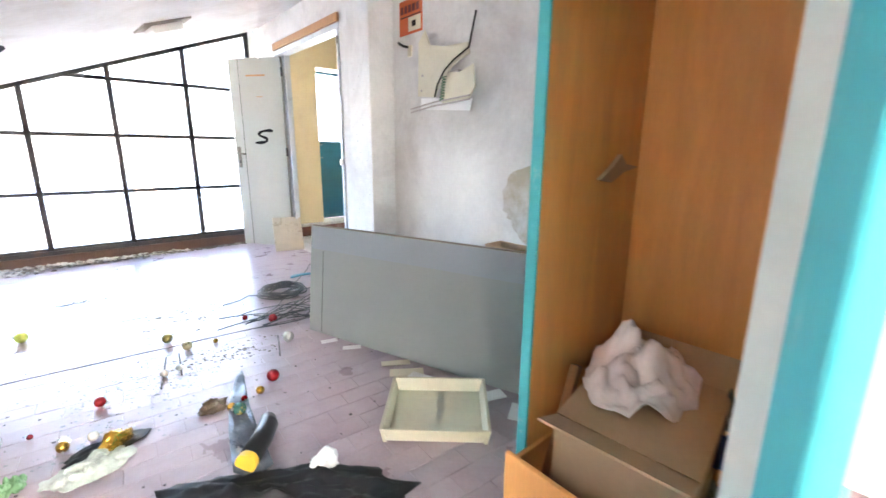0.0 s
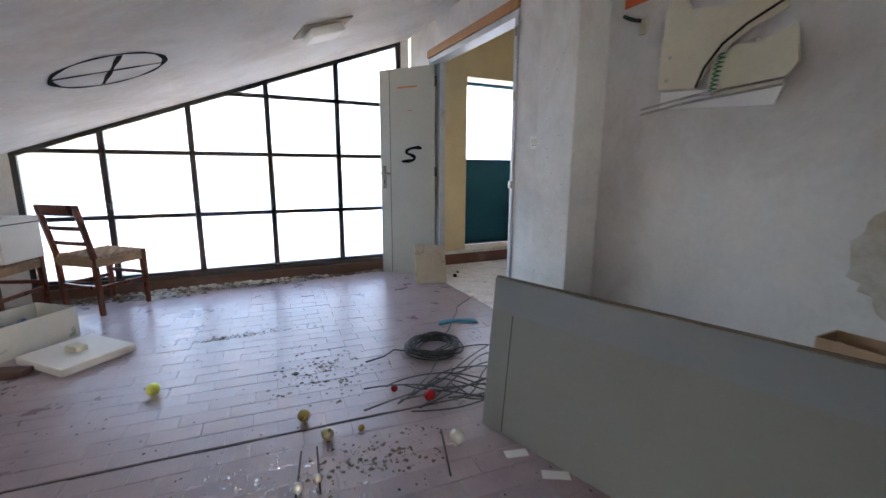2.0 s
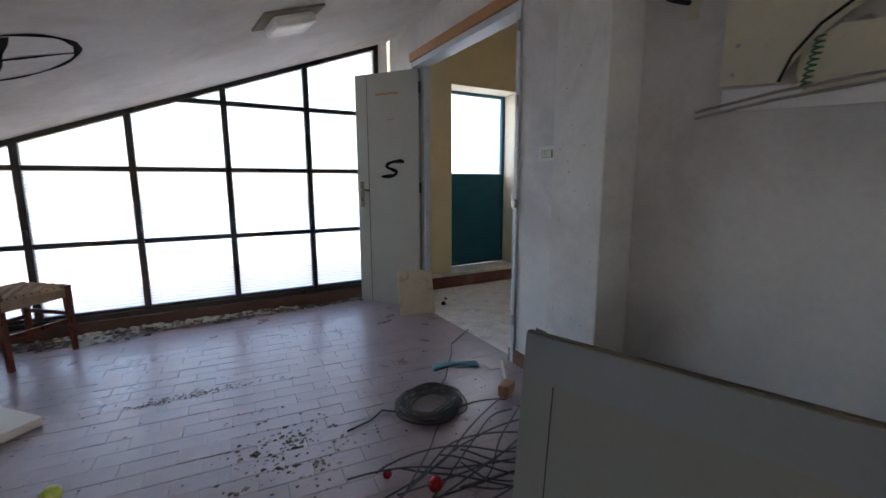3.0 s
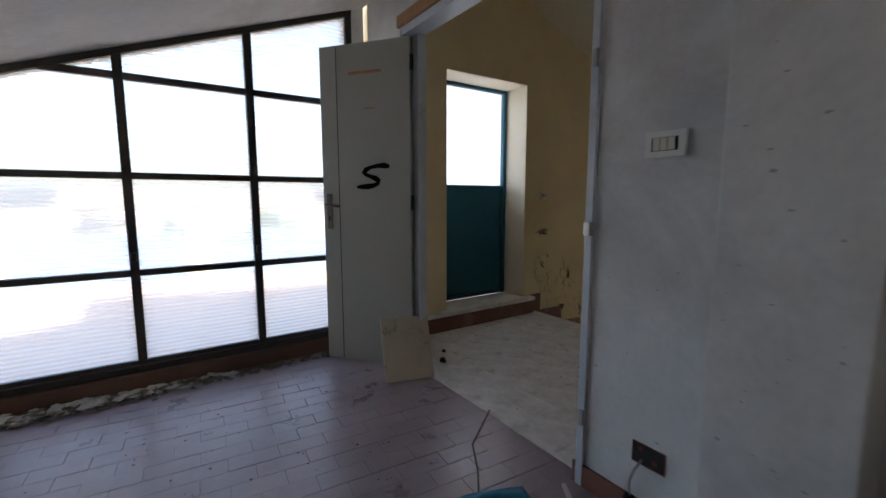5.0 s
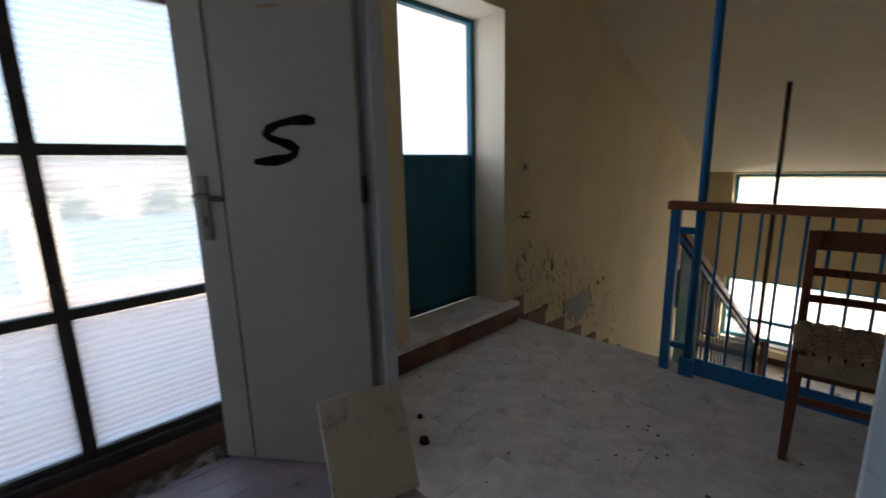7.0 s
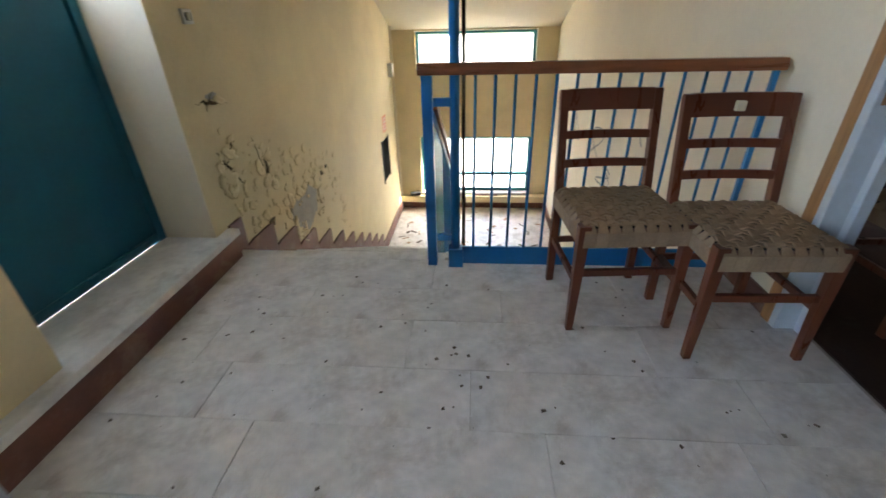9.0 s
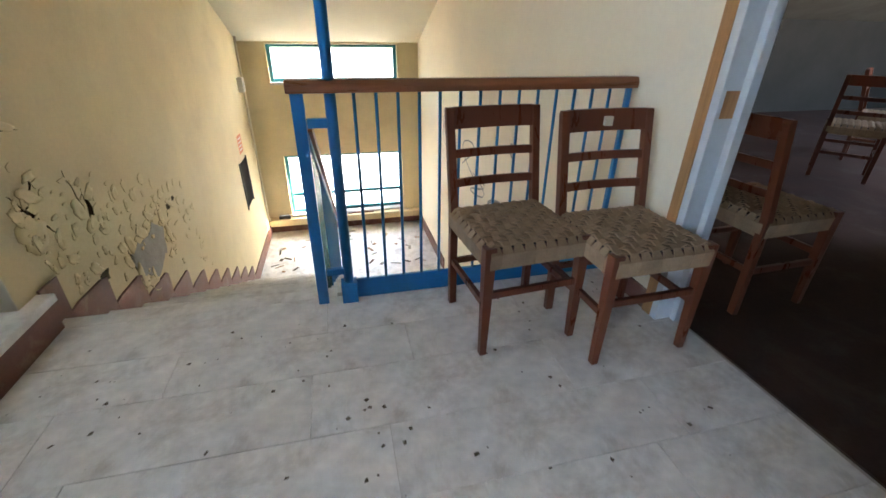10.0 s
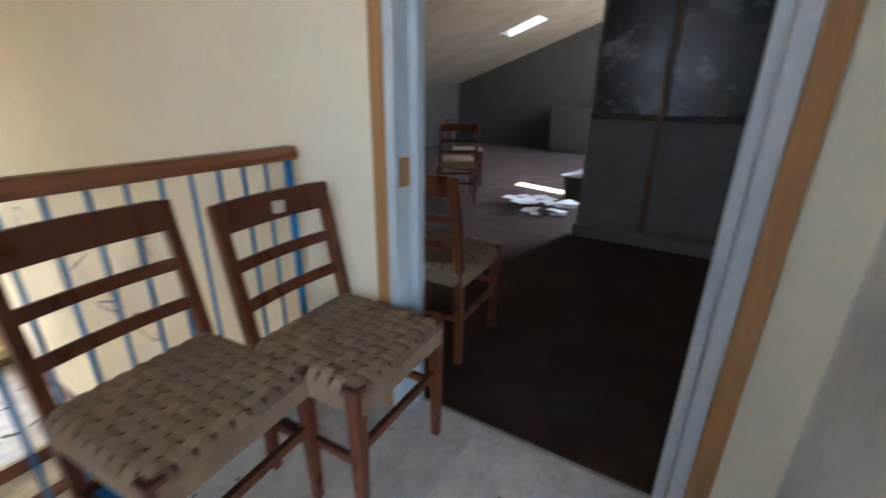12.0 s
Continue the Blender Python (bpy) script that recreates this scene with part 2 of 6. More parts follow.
def tube(bm, points, r, sides=10, closed=False):
    """A round bar along points."""
    pts = [Vector(p) for p in points]
    rings, n, side = [], len(pts), None
    for i, p in enumerate(pts):
        a, b = pts[(i - 1) % n if closed else max(i - 1, 0)], pts[(i + 1) % n if closed else min(i + 1, n - 1)]
        d = (b - a).normalized()
        if side is None:
            side = d.orthogonal().normalized()
        side = (side - d * side.dot(d)).normalized()
        up = d.cross(side)
        rr = r[i] if isinstance(r, (list, tuple)) else r
        rings.append([bm.verts.new(p + rr * (math.cos(k * 2 * math.pi / sides) * side + math.sin(k * 2 * math.pi / sides) * up)) for k in range(sides)])
    for i in range(n if closed else n - 1):
        A, B = rings[i], rings[(i + 1) % n]
        for k in range(sides):
            bm.faces.new((A[k], A[(k + 1) % sides], B[(k + 1) % sides], B[k]))
    if not closed:
        bm.faces.new(rings[0][::-1]), bm.faces.new(rings[-1])
    return bm


def structure(name, bm, material, label="", category="", bevel=0.0, loc=None):
    return tagged(part(name, bm, material, None, label, bevel, False, loc), label, category, "", "structure")


# ---- the setting: sizes ----
WX = 1.95            # room side of the door wall
WY = 5.69            # window plane
LY = 5.60            # landing's outer wall
RY = 3.13            # landing's inner wall
ENDX = 8.65          # stairwell end wall
LOWZ = -1.86         # lower landing


def roof_a(x):
    return 1.22 + 0.3725 * (x + 1.288)


def roof_b(x):
    return 2.41 - 0.36 * (x - 4.609)


# attic room
bm = bmesh.new()
prism(bm, [(-2.7, roof_a(-2.7)), (1.95, roof_a(1.95)), (1.95, roof_a(1.95) + 0.14), (-2.7, roof_a(-2.7) + 0.14)], "y", -1.4, 5.9)
structure("ceiling_attic", bm, M_CEIL, "sloping stained plaster ceiling of the attic room", "ceiling")
structure("wall_low", boxes((-2.7, -2.55, -1.4, 5.9, -0.2, 0.76)), M_PLASTER, "low grey plaster knee wall", "wall")
bm = bmesh.new()
prism(bm, [(-2.55, -0.2), (-1.3, -0.2), (-1.3, roof_a(-1.3)), (-2.55, roof_a(-2.55))], "y", -1.4, -1.25)
prism(bm, [(1.7, -0.2), (1.95, -0.2), (1.95, roof_a(1.95)), (1.7, roof_a(1.7))], "y", -1.4, -1.25)
box(bm, -1.3, 1.7, -1.4, -1.25, -0.2, 0.15)
structure("wall_south", bm, M_PLASTER, "grey plaster gable wall around the unseen added glazing", "wall")
bm = bmesh.new()
prism(bm, [(-2.55, -0.2), (-1.33, -0.2), (-1.33, roof_a(-1.33)), (-2.55, roof_a(-2.55))], "y", WY - 0.02, 5.9)
box(bm, -1.33, 1.86, WY - 0.02, 5.9, -0.2, 0.1)
prism(bm, [(1.86, -0.2), (1.95, -0.2), (1.95, roof_a(1.95)), (1.86, roof_a(1.86))], "y", WY - 0.02, 5.9)
structure("wall_north", bm, M_PLASTER, "grey plaster around the glazed gable", "wall")
DY0, DY1, DH = 3.70, 5.10, 2.10
bm = boxes((WX, 2.04, -1.4, DY0, -0.2, 3.5), (WX, 2.04, DY1, LY, -0.2, 3.5), (WX, 2.04, DY0, DY1, DH, 3.5))
wall_east = structure("wall_east", bm, M_PLASTER, "grey smudged plaster wall with a doorway", "wall")
structure("pier", boxes((1.75, WX, 2.93, 3.22, 0, roof_a(1.75))), M_PLASTER, "projecting grey plaster pier", "pier", 0.006)

# landing and stairwell
bm = bmesh.new()
BX0, BX1, BZ0, BZ1 = 2.62, 3.51, 0.14, 2.115
prism(bm, [(2.04, -0.2), (BX0, -0.2), (BX0, roof_b(BX0)), (2.04, roof_b(2.07))], "y", LY, 5.92)
box(bm, BX0, BX1, LY, 5.92, -0.2, BZ0 - 0.02)
prism(bm, [(BX0, BZ1), (BX1, BZ1), (BX1, roof_b(BX1)), (BX0, roof_b(BX0))], "y", LY, 5.92)
prism(bm, [(BX1, -3.6), (ENDX, -3.6), (ENDX, roof_b(ENDX)), (BX1, roof_b(BX1))], "y", LY, 5.92)
wall_stair_outer = structure("wall_stair_outer", bm, M_YELLOW, "yellow peeling plaster wall beside the stairs", "wall")
bm = bmesh.new()
OX0, OX1, OH = 2.212, 3.15, 2.08
prism(bm, [(OX1, -3.6), (ENDX, -3.6), (ENDX, roof_b(ENDX)), (OX1, roof_b(OX1))], "y", RY - 0.09, RY)
prism(bm, [(OX0, OH), (OX1, OH), (OX1, roof_b(OX1)), (OX0, roof_b(OX0))], "y", RY - 0.09, RY)
prism(bm, [(2.04, -0.2), (OX0, -0.2), (OX0, roof_b(OX0)), (2.04, roof_b(2.07))], "y", RY - 0.09, RY)
structure("wall_stair_inner", bm, M_CREAM, "cream painted wall with a doorway to the dark attic", "wall")
W1 = (3.44, 5.25, 0.43, 0.935)
W2 = (3.41, 5.235, -1.58, -0.62)
bm = boxes((ENDX, ENDX + 0.28, RY - 0.12, LY + 0.26, W1[3], 1.12), (ENDX, ENDX + 0.28, RY - 0.12, W1[0], W1[2], W1[3]), (ENDX, ENDX + 0.28, W1[1], LY + 0.26, W1[2], W1[3]),
           (ENDX, ENDX + 0.28, RY - 0.12, LY + 0.26, W2[3], W1[2]), (ENDX, ENDX + 0.28, RY - 0.12, W2[0], W2[2], W2[3]), (ENDX, ENDX + 0.28, W2[1], LY + 0.26, W2[2], W2[3]),
           (ENDX, ENDX + 0.28, RY - 0.12, LY + 0.26, -3.6, W2[2]))
structure("wall_stair_end", bm, M_YELLOW, "deep yellow end wall with two windows", "wall")
SX0, SX1, SY0, SY1 = 4.95, 5.58, -3.42, -3.0


def roof_piece(bm, x0, x1, y0, y1):
    prism(bm, [(x0, roof_b(x0)), (x1, roof_b(x1)), (x1, roof_b(x1) + 0.14), (x0, roof_b(x0) + 0.14)], "y", y0, y1)


bm = bmesh.new()
roof_piece(bm, 1.95, ENDX + 0.3, RY - 0.06, 5.92)
structure("ceiling_stairwell", bm, M_WHITECEIL, "pale sloping ceiling above the stairs", "ceiling")
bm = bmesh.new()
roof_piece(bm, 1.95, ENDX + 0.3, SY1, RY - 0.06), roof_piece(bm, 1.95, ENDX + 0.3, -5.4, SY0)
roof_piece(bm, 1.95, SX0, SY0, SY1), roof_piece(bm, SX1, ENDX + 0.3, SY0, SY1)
structure("ceiling_dark_attic", bm, M_SHADECEIL, "sloping plaster ceiling with a skylight, darkened as if unlit", "ceiling")
# ---- floors ----
structure("floor_attic", boxes((-2.6, 2.0, -1.3, 5.7, -0.2, -0.006)), M_GROUT, "dusty purple-brown clay tile floor", "floor")
structure("floor_landing", boxes((2.0, 3.64, RY - 0.1, LY, -0.2, -0.008)), M_SLABJ, "worn pale stone slab landing floor", "floor")
structure("floor_dark_attic", boxes((2.04, 9.0, -5.4, RY - 0.1, -0.2, 0.0)), M_DARKFLOOR, "brown clay floor of the unlit attic, darkened for its shade", "floor")
structure("floor_lower_landing", boxes((6.85, ENDX, RY, LY, LOWZ - 0.2, LOWZ)), M_SLAB, "littered pale stone lower landing", "floor")
structure("floor_basement", boxes((3.0, ENDX, RY, LY, -3.7, -3.6)), M_SLABJ, "shaded floor below the stairs", "floor")
structure("wall_under_landing", boxes((3.0, 3.12, RY, LY, -3.6, -0.2)), M_CREAM, "plain wall below the landing", "wall")
# unseen wall, added outside to block part of the sun at the end windows
structure("wall_wing", boxes((8.94, 9.88, 2.72, 3.0, -7.0, 2.6)), M_CREAM, "unseen plain wall added to keep sun off the stairwell windows", "wall")
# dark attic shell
structure("wall_dark_south", boxes((2.04, 9.0, -5.4, -5.25, 0, 3.4)), M_SHADEWALL, "plaster wall of the unlit attic, shade put into its colour", "wall")
structure("wall_dark_knee", boxes((7.6, 7.75, -5.25, RY - 0.12, 0, 1.6)), M_SHADEWALL, "low plaster knee wall with shade put into its colour", "wall")

# ---- gable window ----
COLS = [-1.33, -0.755, -0.112, 0.531, 1.183, 1.86]
ROWZ = [0.152, 0.68, 1.226, 1.757]
win = thing("window_1", pose(0, 0, 0), "black steel gable window with dirty ribbed glass panes", "window", kind="structure")
for i, x in enumerate(COLS):
    w = 0.022
    x0, x1 = (x - w, x + w) if 0 < i < 5 else ((x, x + 0.04) if i == 0 else (x - 0.045, x))
    bm = bmesh.new()
    prism(bm, [(x0, 0.1), (x1, 0.1), (x1, roof_a(x1) - 0.03), (x0, roof_a(x0) - 0.03)], "y", WY - 0.02, WY + 0.035)
    part("mullion", bm, M_STEEL, win)
for z in ROWZ:
    xl = max(COLS[0], (z - 1.22) / 0.3725 - 1.288 + 0.03)
    bm = boxes((xl, 1.815, WY - 0.012, WY + 0.028, z - 0.018, z + 0.018))
    part("transom", bm, M_STEEL, win)
bm = bmesh.new()
prism(bm, [(-1.33, roof_a(-1.33) - 0.037), (1.86, roof_a(1.86) - 0.037), (1.86, roof_a(1.86)), (-1.33, roof_a(-1.33))], "y", WY - 0.025, WY + 0.04)
part("top_rail", bm, M_STEEL, win)
for i in range(5):
    a, b = COLS[i] + 0.02, COLS[i + 1] - 0.02
    for k in range(4):
        z0, z1 = ROWZ[k] + 0.016, (ROWZ[k + 1] - 0.016 if k < 3 else 9)
        za, zb = min(z1, roof_a(a) - 0.033), min(z1, roof_a(b) - 0.033)
        if zb <= z0 + 0.01:
            continue
        pts = [(a, z0), (b, z0), (b, zb)]
        if za > z0 + 0.005:
            if za < z1 and zb >= z1:
                pts.append(((z1 + 0.033 - 1.22) / 0.3725 - 1.288, z1))
            pts.append((a, za))
        else:
            xs = (z0 + 0.033 - 1.22) / 0.3725 - 1.288
            pts[0] = (xs, z0)
            if zb >= z1:
                pts.append(((z1 + 0.033 - 1.22) / 0.3725 - 1.288, z1))
        bm = bmesh.new()
        prism(bm, pts, "y", WY + 0.006, WY + 0.011)
        part("pane", bm, M_GLASS, win).visible_shadow = False
part("sill_board", boxes((-1.33, 1.86, WY - 0.06, WY + 0.02, 0.0, 0.105)), M_SILL, win, "stained red-brown sill board", 0.006)
part("sill_rail", boxes((-1.33, 1.86, WY - 0.035, WY + 0.03, 0.105, 0.145)), M_STEEL, win, "", 0.004)
for c, z in ((1, 0.75), (2, 0.75), (3, 0.75), (4, 0.75)):
    part("latch", boxes((COLS[c] - 0.012, COLS[c] + 0.012, WY - 0.05, WY - 0.02, z, z + 0.05)), M_STEEL, win, "", 0.003)

# unseen opposite gable glazing, assumed, added to light the room from that side
win4 = thing("window_4", pose(0, 0, 0), "unseen glazed gable with milky panes, added for light", "window", kind="structure")
for a, b in ((-1.3, -0.3), (-0.3, 0.7), (0.7, 1.7)):
    bm = bmesh.new()
    prism(bm, [(a + 0.03, 0.18), (b - 0.03, 0.18), (b - 0.03, roof_a(b) - 0.06), (a + 0.03, roof_a(a) - 0.06)], "y", -1.33, -1.325)
    part("pane", bm, M_MILK, win4)
    bm = bmesh.new()
    prism(bm, [(a - 0.03, 0.15), (a + 0.03, 0.15), (a + 0.03, roof_a(a) - 0.01), (a - 0.03, roof_a(a) - 0.02)], "y", -1.36, -1.29)
    part("mullion", bm, M_STEEL, win4)

# ---- doorway between attic and landing, with one open leaf ----
door = thing("door_1", pose(0, 0, 0), "open grey double doorway with one leaf left hanging", "door", kind="structure")
part("jamb", boxes((1.935, 2.055, DY0, DY0 + 0.03, 0, DH - 0.03)), M_FRAME, door, "pale painted jamb with lock strike", 0.003)
part("jamb", boxes((1.998, 2.055, 5.0, DY1, 0, DH - 0.03)), M_FRAME, door, "", 0.003)
part("stop", boxes((2.005, 2.06, DY0 + 0.031, 3.782, 0, DH - 0.03)), M_FRAME, door, "", 0.003)
part("head", boxes((1.94, 2.055, DY0, DY1, DH - 0.03, DH + 0.015)), M_FRAME, door, "", 0.003)
part("head_board", boxes((1.925, 1.949, DY0 - 0.01, DY1 + 0.03, DH + 0.018, DH + 0.085)), M_TRIMW, door, "bare brown wooden lintel board", 0.003)
part("architrave", boxes((1.935, 1.9495, DY1 + 0.0, DY1 + 0.03, 0, DH)), M_FRAME, door)
part("strike_plate", boxes((1.915, 1.937, DY0 - 0.004, DY0 + 0.022, 0.97, 1.02)), M_METAL, door, "", 0.003)
for z in (0.25, 1.55, 1.95):
    part("hinge_pin", boxes((1.922, 1.937, DY0 + 0.0, DY0 + 0.016, z, z + 0.06)), M_METAL, door, "", 0.002)
LW, LT = 0.63, 0.04
ang = 126.8
leaf = part("door_leaf", boxes((0, LW, 0, LT, 0.012, 2.055)), M_LEAF, door, "open grey door leaf with a sprayed black mark", 0.004, loc=pose(1.99, 5.056, 0, 0, 0, ang))
# the room face is the leaf's +y side
part("rebate_strip", boxes((LW - 0.125, LW - 0.121, LT, LT + 0.002, 0.02, 2.04)), M_DARK, leaf)
part("scar", boxes((0.19, 0.42, LT, LT + 0.002, 1.868, 1.885)), M_TRIMW, leaf)
part("scar", boxes((0.24, 0.31, LT, LT + 0.0015, 1.655, 1.662)), M_TRIMW, leaf)
part("handle_plate", boxes((LW - 0.066, LW - 0.028, LT, LT + 0.007, 0.90, 1.13)), M_WORNMETAL, leaf, "", 0.002)
bm = tube(bmesh.new(), [(LW - 0.042, LT, 1.06), (LW - 0.042, LT + 0.045, 1.06), (LW - 0.06, LT + 0.05, 1.058), (LW - 0.15, LT + 0.05, 1.05)], 0.009)
part("lever", bm, M_WORNMETAL, leaf, "", 0, True)
part("keyhole", boxes((LW - 0.052, LW - 0.042, LT + 0.007, LT + 0.009, 0.95, 0.985)), M_DARK, leaf)
part("lock_edge", boxes((LW, LW + 0.004, 0.008, 0.032, 0.92, 1.12)), M_METAL, leaf)
for z in (0.2, 1.03, 1.86):
    part("hinge", tube(bmesh.new(), [(-0.008, LT * 0.9, z), (-0.008, LT * 0.9, z + 0.09)], 0.011), M_STEEL, leaf)


def ribbon(bm, pts, w, y):
    """A flat painted stroke in the x, z plane."""
    n = len(pts)
    rows = []
    for i in range(n):
        a, b = pts[max(i - 1, 0)], pts[min(i + 1, n - 1)]
        d = Vector((b[0] - a[0], b[1] - a[1])).normalized()
        k = w * (0.5 + 0.12 * math.sin(i * 1.7)) * (0.7 if i in (0, n - 1) else 1)
        rows.append([bm.verts.new((pts[i][0] - d.y * s * k, y, pts[i][1] + d.x * s * k)) for s in (-1, 1)])
    for i in range(n - 1):
        bm.faces.new((rows[i][0], rows[i][1], rows[i + 1][1], rows[i + 1][0]))
    return bm


spts = [(0.205, 1.378), (0.24, 1.386), (0.28, 1.385), (0.325, 1.375), (0.355, 1.355), (0.36, 1.335), (0.345, 1.318), (0.31, 1.303), (0.275, 1.288), (0.25, 1.268), (0.25, 1.248), (0.275, 1.232), (0.31, 1.225), (0.35, 1.222), (0.385, 1.222)]
part("sprayed_letter", ribbon(bmesh.new(), [(0.258 + (x - 0.295) * 1.08 - 0.25 * (z - 1.30), 1.236 + (z - 1.30) * 0.8) for x, z in spts], 0.030, LT + 0.0025), M_SPRAY, leaf, "black sprayed letter S")

# ---- blue outside door on the landing ----
bd = thing("door_2", pose(0, 0, 0), "petrol blue half-glazed door in a deep reveal", "door", kind="structure")
part("panel", boxes((2.70, 3.465, 5.88, 5.92, 0.19, 1.20)), M_BLUEDOOR, bd, "solid lower panel", 0.004)
for r in ((2.64, 2.70, 5.86, 5.93, 0.14, 2.115), (3.465, 3.51, 5.86, 5.93, 0.14, 2.115), (2.70, 3.465, 5.86, 5.93, 2.08, 2.115), (2.70, 3.465, 5.87, 5.925, 1.195, 1.22), (2.70, 3.465, 5.87, 5.925, 0.16, 0.20)):
    part("frame_bar", boxes(r), M_BLUEDOOR, bd, "", 0.004)
part("pane", boxes((2.70, 3.465, 5.896, 5.902, 1.22, 2.08)), M_FROST, bd).visible_shadow = False
for z in (1.17, 1.0):
    part("bolt", tube(bmesh.new(), [(2.72, 5.87, z), (2.78, 5.865, z)], 0.006), M_METAL, bd)
part("reveal_side", boxes((3.506, 3.5095, LY + 0.001, 5.86, 0.161, 2.114)), M_CREAM, bd)
part("reveal_head", boxes((2.62, 3.505, LY + 0.001, 5.86, 2.111, 2.1145)), M_CREAM, bd)
part("step_slab", boxes((2.30, 3.62, LY - 0.06, 5.87, 0.125, 0.16)), M_SLAB, bd, "worn stone door step", 0.006)
part("step_riser", boxes((2.30, 3.61, LY - 0.045, LY, 0.0, 0.125)), M_SKIRT, bd)

# ---- stairs ----
stair = thing("staircase_upper", pose(0, 0, 0), "worn pale stone stairs going down beside a yellow wall", "staircase", kind="structure")
N, TR = 11, 0.319
RI = -LOWZ / N
for i in range(1, N):
    x0 = 3.66 + (i - 1) * TR
    z = -i * RI
    part("tread", boxes((x0 - 0.02, x0 + TR, 4.47, LY, z - 0.03, z)), M_SLAB, stair, "", 0.004)
    part("riser", boxes((x0 - 0.004, x0 + 0.02, 4.48, LY, z, z + RI - 0.03)), M_SLAB, stair)
part("riser", boxes((3.66 + (N - 1) * TR - 0.004, 3.66 + (N - 1) * TR + 0.016, 4.48, LY, LOWZ, LOWZ + RI - 0.03)), M_SLAB, stair)
bm = bmesh.new()
prism(bm, [(3.64, -0.21), (3.64, -0.45), (6.85, LOWZ - 0.2), (6.85, LOWZ - 0.01)], "y", 4.48, LY - 0.01)
part("flight_slab", bm, M_CREAM, stair)
part("landing_edge", boxes((3.60, 3.68, 4.47, LY, -0.035, 0.0)), M_SLAB, stair, "", 0.004)
part("landing_fascia", boxes((3.62, 3.645, RY, 4.47, -0.25, -0.01)), M_CREAM, stair)
low = thing("staircase_lower", pose(0, 0, 0), "pale stone stairs going further down, nosings coloured as if lit", "staircase", kind="structure")
for i in range(0, 9):
    x1, z = 6.87 - i * 0.30, LOWZ - i * 0.17
    # pale marble nosings stand in for the bright light along the step edges
    part("nosing", boxes((x1 - 0.05, x1, RY, 4.40, z - 0.03, z + 0.003)), M_NOSING, low, "", 0.004)
    part("riser", boxes((x1 - 0.035, x1 - 0.02, RY, 4.40, z - 0.17, z - 0.03)), M_SKIRT, low)
    if i:
        part("tread", boxes((x1, x1 + 0.27, RY, 4.40, z - 0.03, z)), M_SLAB, low)
# saw-toothed skirting down the flight
sk = thing("skirting_stairs", pose(0, 0, 0), "chipped red-brown saw-tooth skirting beside the stairs", "skirting", kind="structure")
for i in range(0, N):
    x0, z = 3.66 + (i - 1) * TR, -i * RI
    bm = bmesh.new()
    if i:
        c = 0.012 * ((i * 7) % 4)
        prism(bm, [(x0 + 0.082, z - RI), (x0 + 0.08 + TR, z - RI), (x0 + 0.08 + TR, z + RI - 0.03 + c * 0.3), (x0 + 0.065 + TR - c, z + RI - 0.006), (x0 + 0.11 + c, z + RI), (x0 + 0.082, z + RI - 0.008)], "y", LY - 0.012, LY)
        part("tooth", bm, M_SKIRT, sk)
part("skirting_run", boxes((3.621, 3.741, LY - 0.012, LY, -0.17, 0.17)), M_SKIRT, sk)
bs = thing("baseboard", pose(0, 0, 0), "red-brown tiled skirting of the lower landing", "skirting", kind="structure")
part("run", boxes((ENDX - 0.014, ENDX, RY, LY, LOWZ, LOWZ + 0.19)), M_SKIRT, bs)
part("run", boxes((6.85, ENDX - 0.014, LY - 0.014, LY, LOWZ, LOWZ + 0.17)), M_SKIRT, bs)
part("run", boxes((6.85, ENDX - 0.014, RY, RY + 0.014, LOWZ, LOWZ + 0.17)), M_SKIRT, bs)
part("run", boxes((3.21, 3.53, RY, RY + 0.012, 0, 0.09)), M_SKIRT, bs)
part("run", boxes((1.936, 1.9495, 3.23, 3.745, 0, 0.085)), M_SKIRT, bs)
part("run", boxes((2.041, 2.30, LY - 0.013, LY, 0, 0.13)), M_SKIRT, bs)


def low_window(name, w, bars, label):
    y0, y1, z0, z1 = w
    o = thing(name, pose(0, 0, 0), label, "window", kind="structure")
    X = ENDX + 0.10
    for r in ((y0, y0 + 0.05, z0, z1), (y1 - 0.05, y1, z0, z1), (y0 + 0.05, y1 - 0.05, z0, z0 + 0.05), (y0 + 0.05, y1 - 0.05, z1 - 0.05, z1)):
        part("frame_bar", boxes((X, X + 0.05, r[0], r[1], r[2], r[3])), M_TEALFRAME, o, "", 0.004)
    for z in bars:
        part("frame_bar", boxes((X, X + 0.05, y0 + 0.05, y1 - 0.05, z, z + 0.05)), M_TEALFRAME, o, "", 0.004)
    part("pane", boxes((X + 0.02, X + 0.025, y0 + 0.05, y1 - 0.05, z0 + 0.05, z1 - 0.05)), M_CLEAR, o).visible_shadow = False
    part("sill", boxes((ENDX - 0.03, X + 0.0, y0, y1, z0 - 0.03, z0 + 0.002)), M_NOSING, o, "", 0.004)
    return o


low_window("window_2", W1, (), "narrow high window with a teal steel frame")
low_window("window_3", W2, (-1.30,), "low window with a teal steel frame and crossbar")
part("window_ledge", boxes((ENDX - 0.13, ENDX, RY, LY, W2[2] - 0.14, W2[2] - 0.031)), M_YELLOW, None, "yellow plastered ledge under the low window", 0.01)
tagged(bpy.data.objects["window_ledge"], category="ledge", kind="structure")

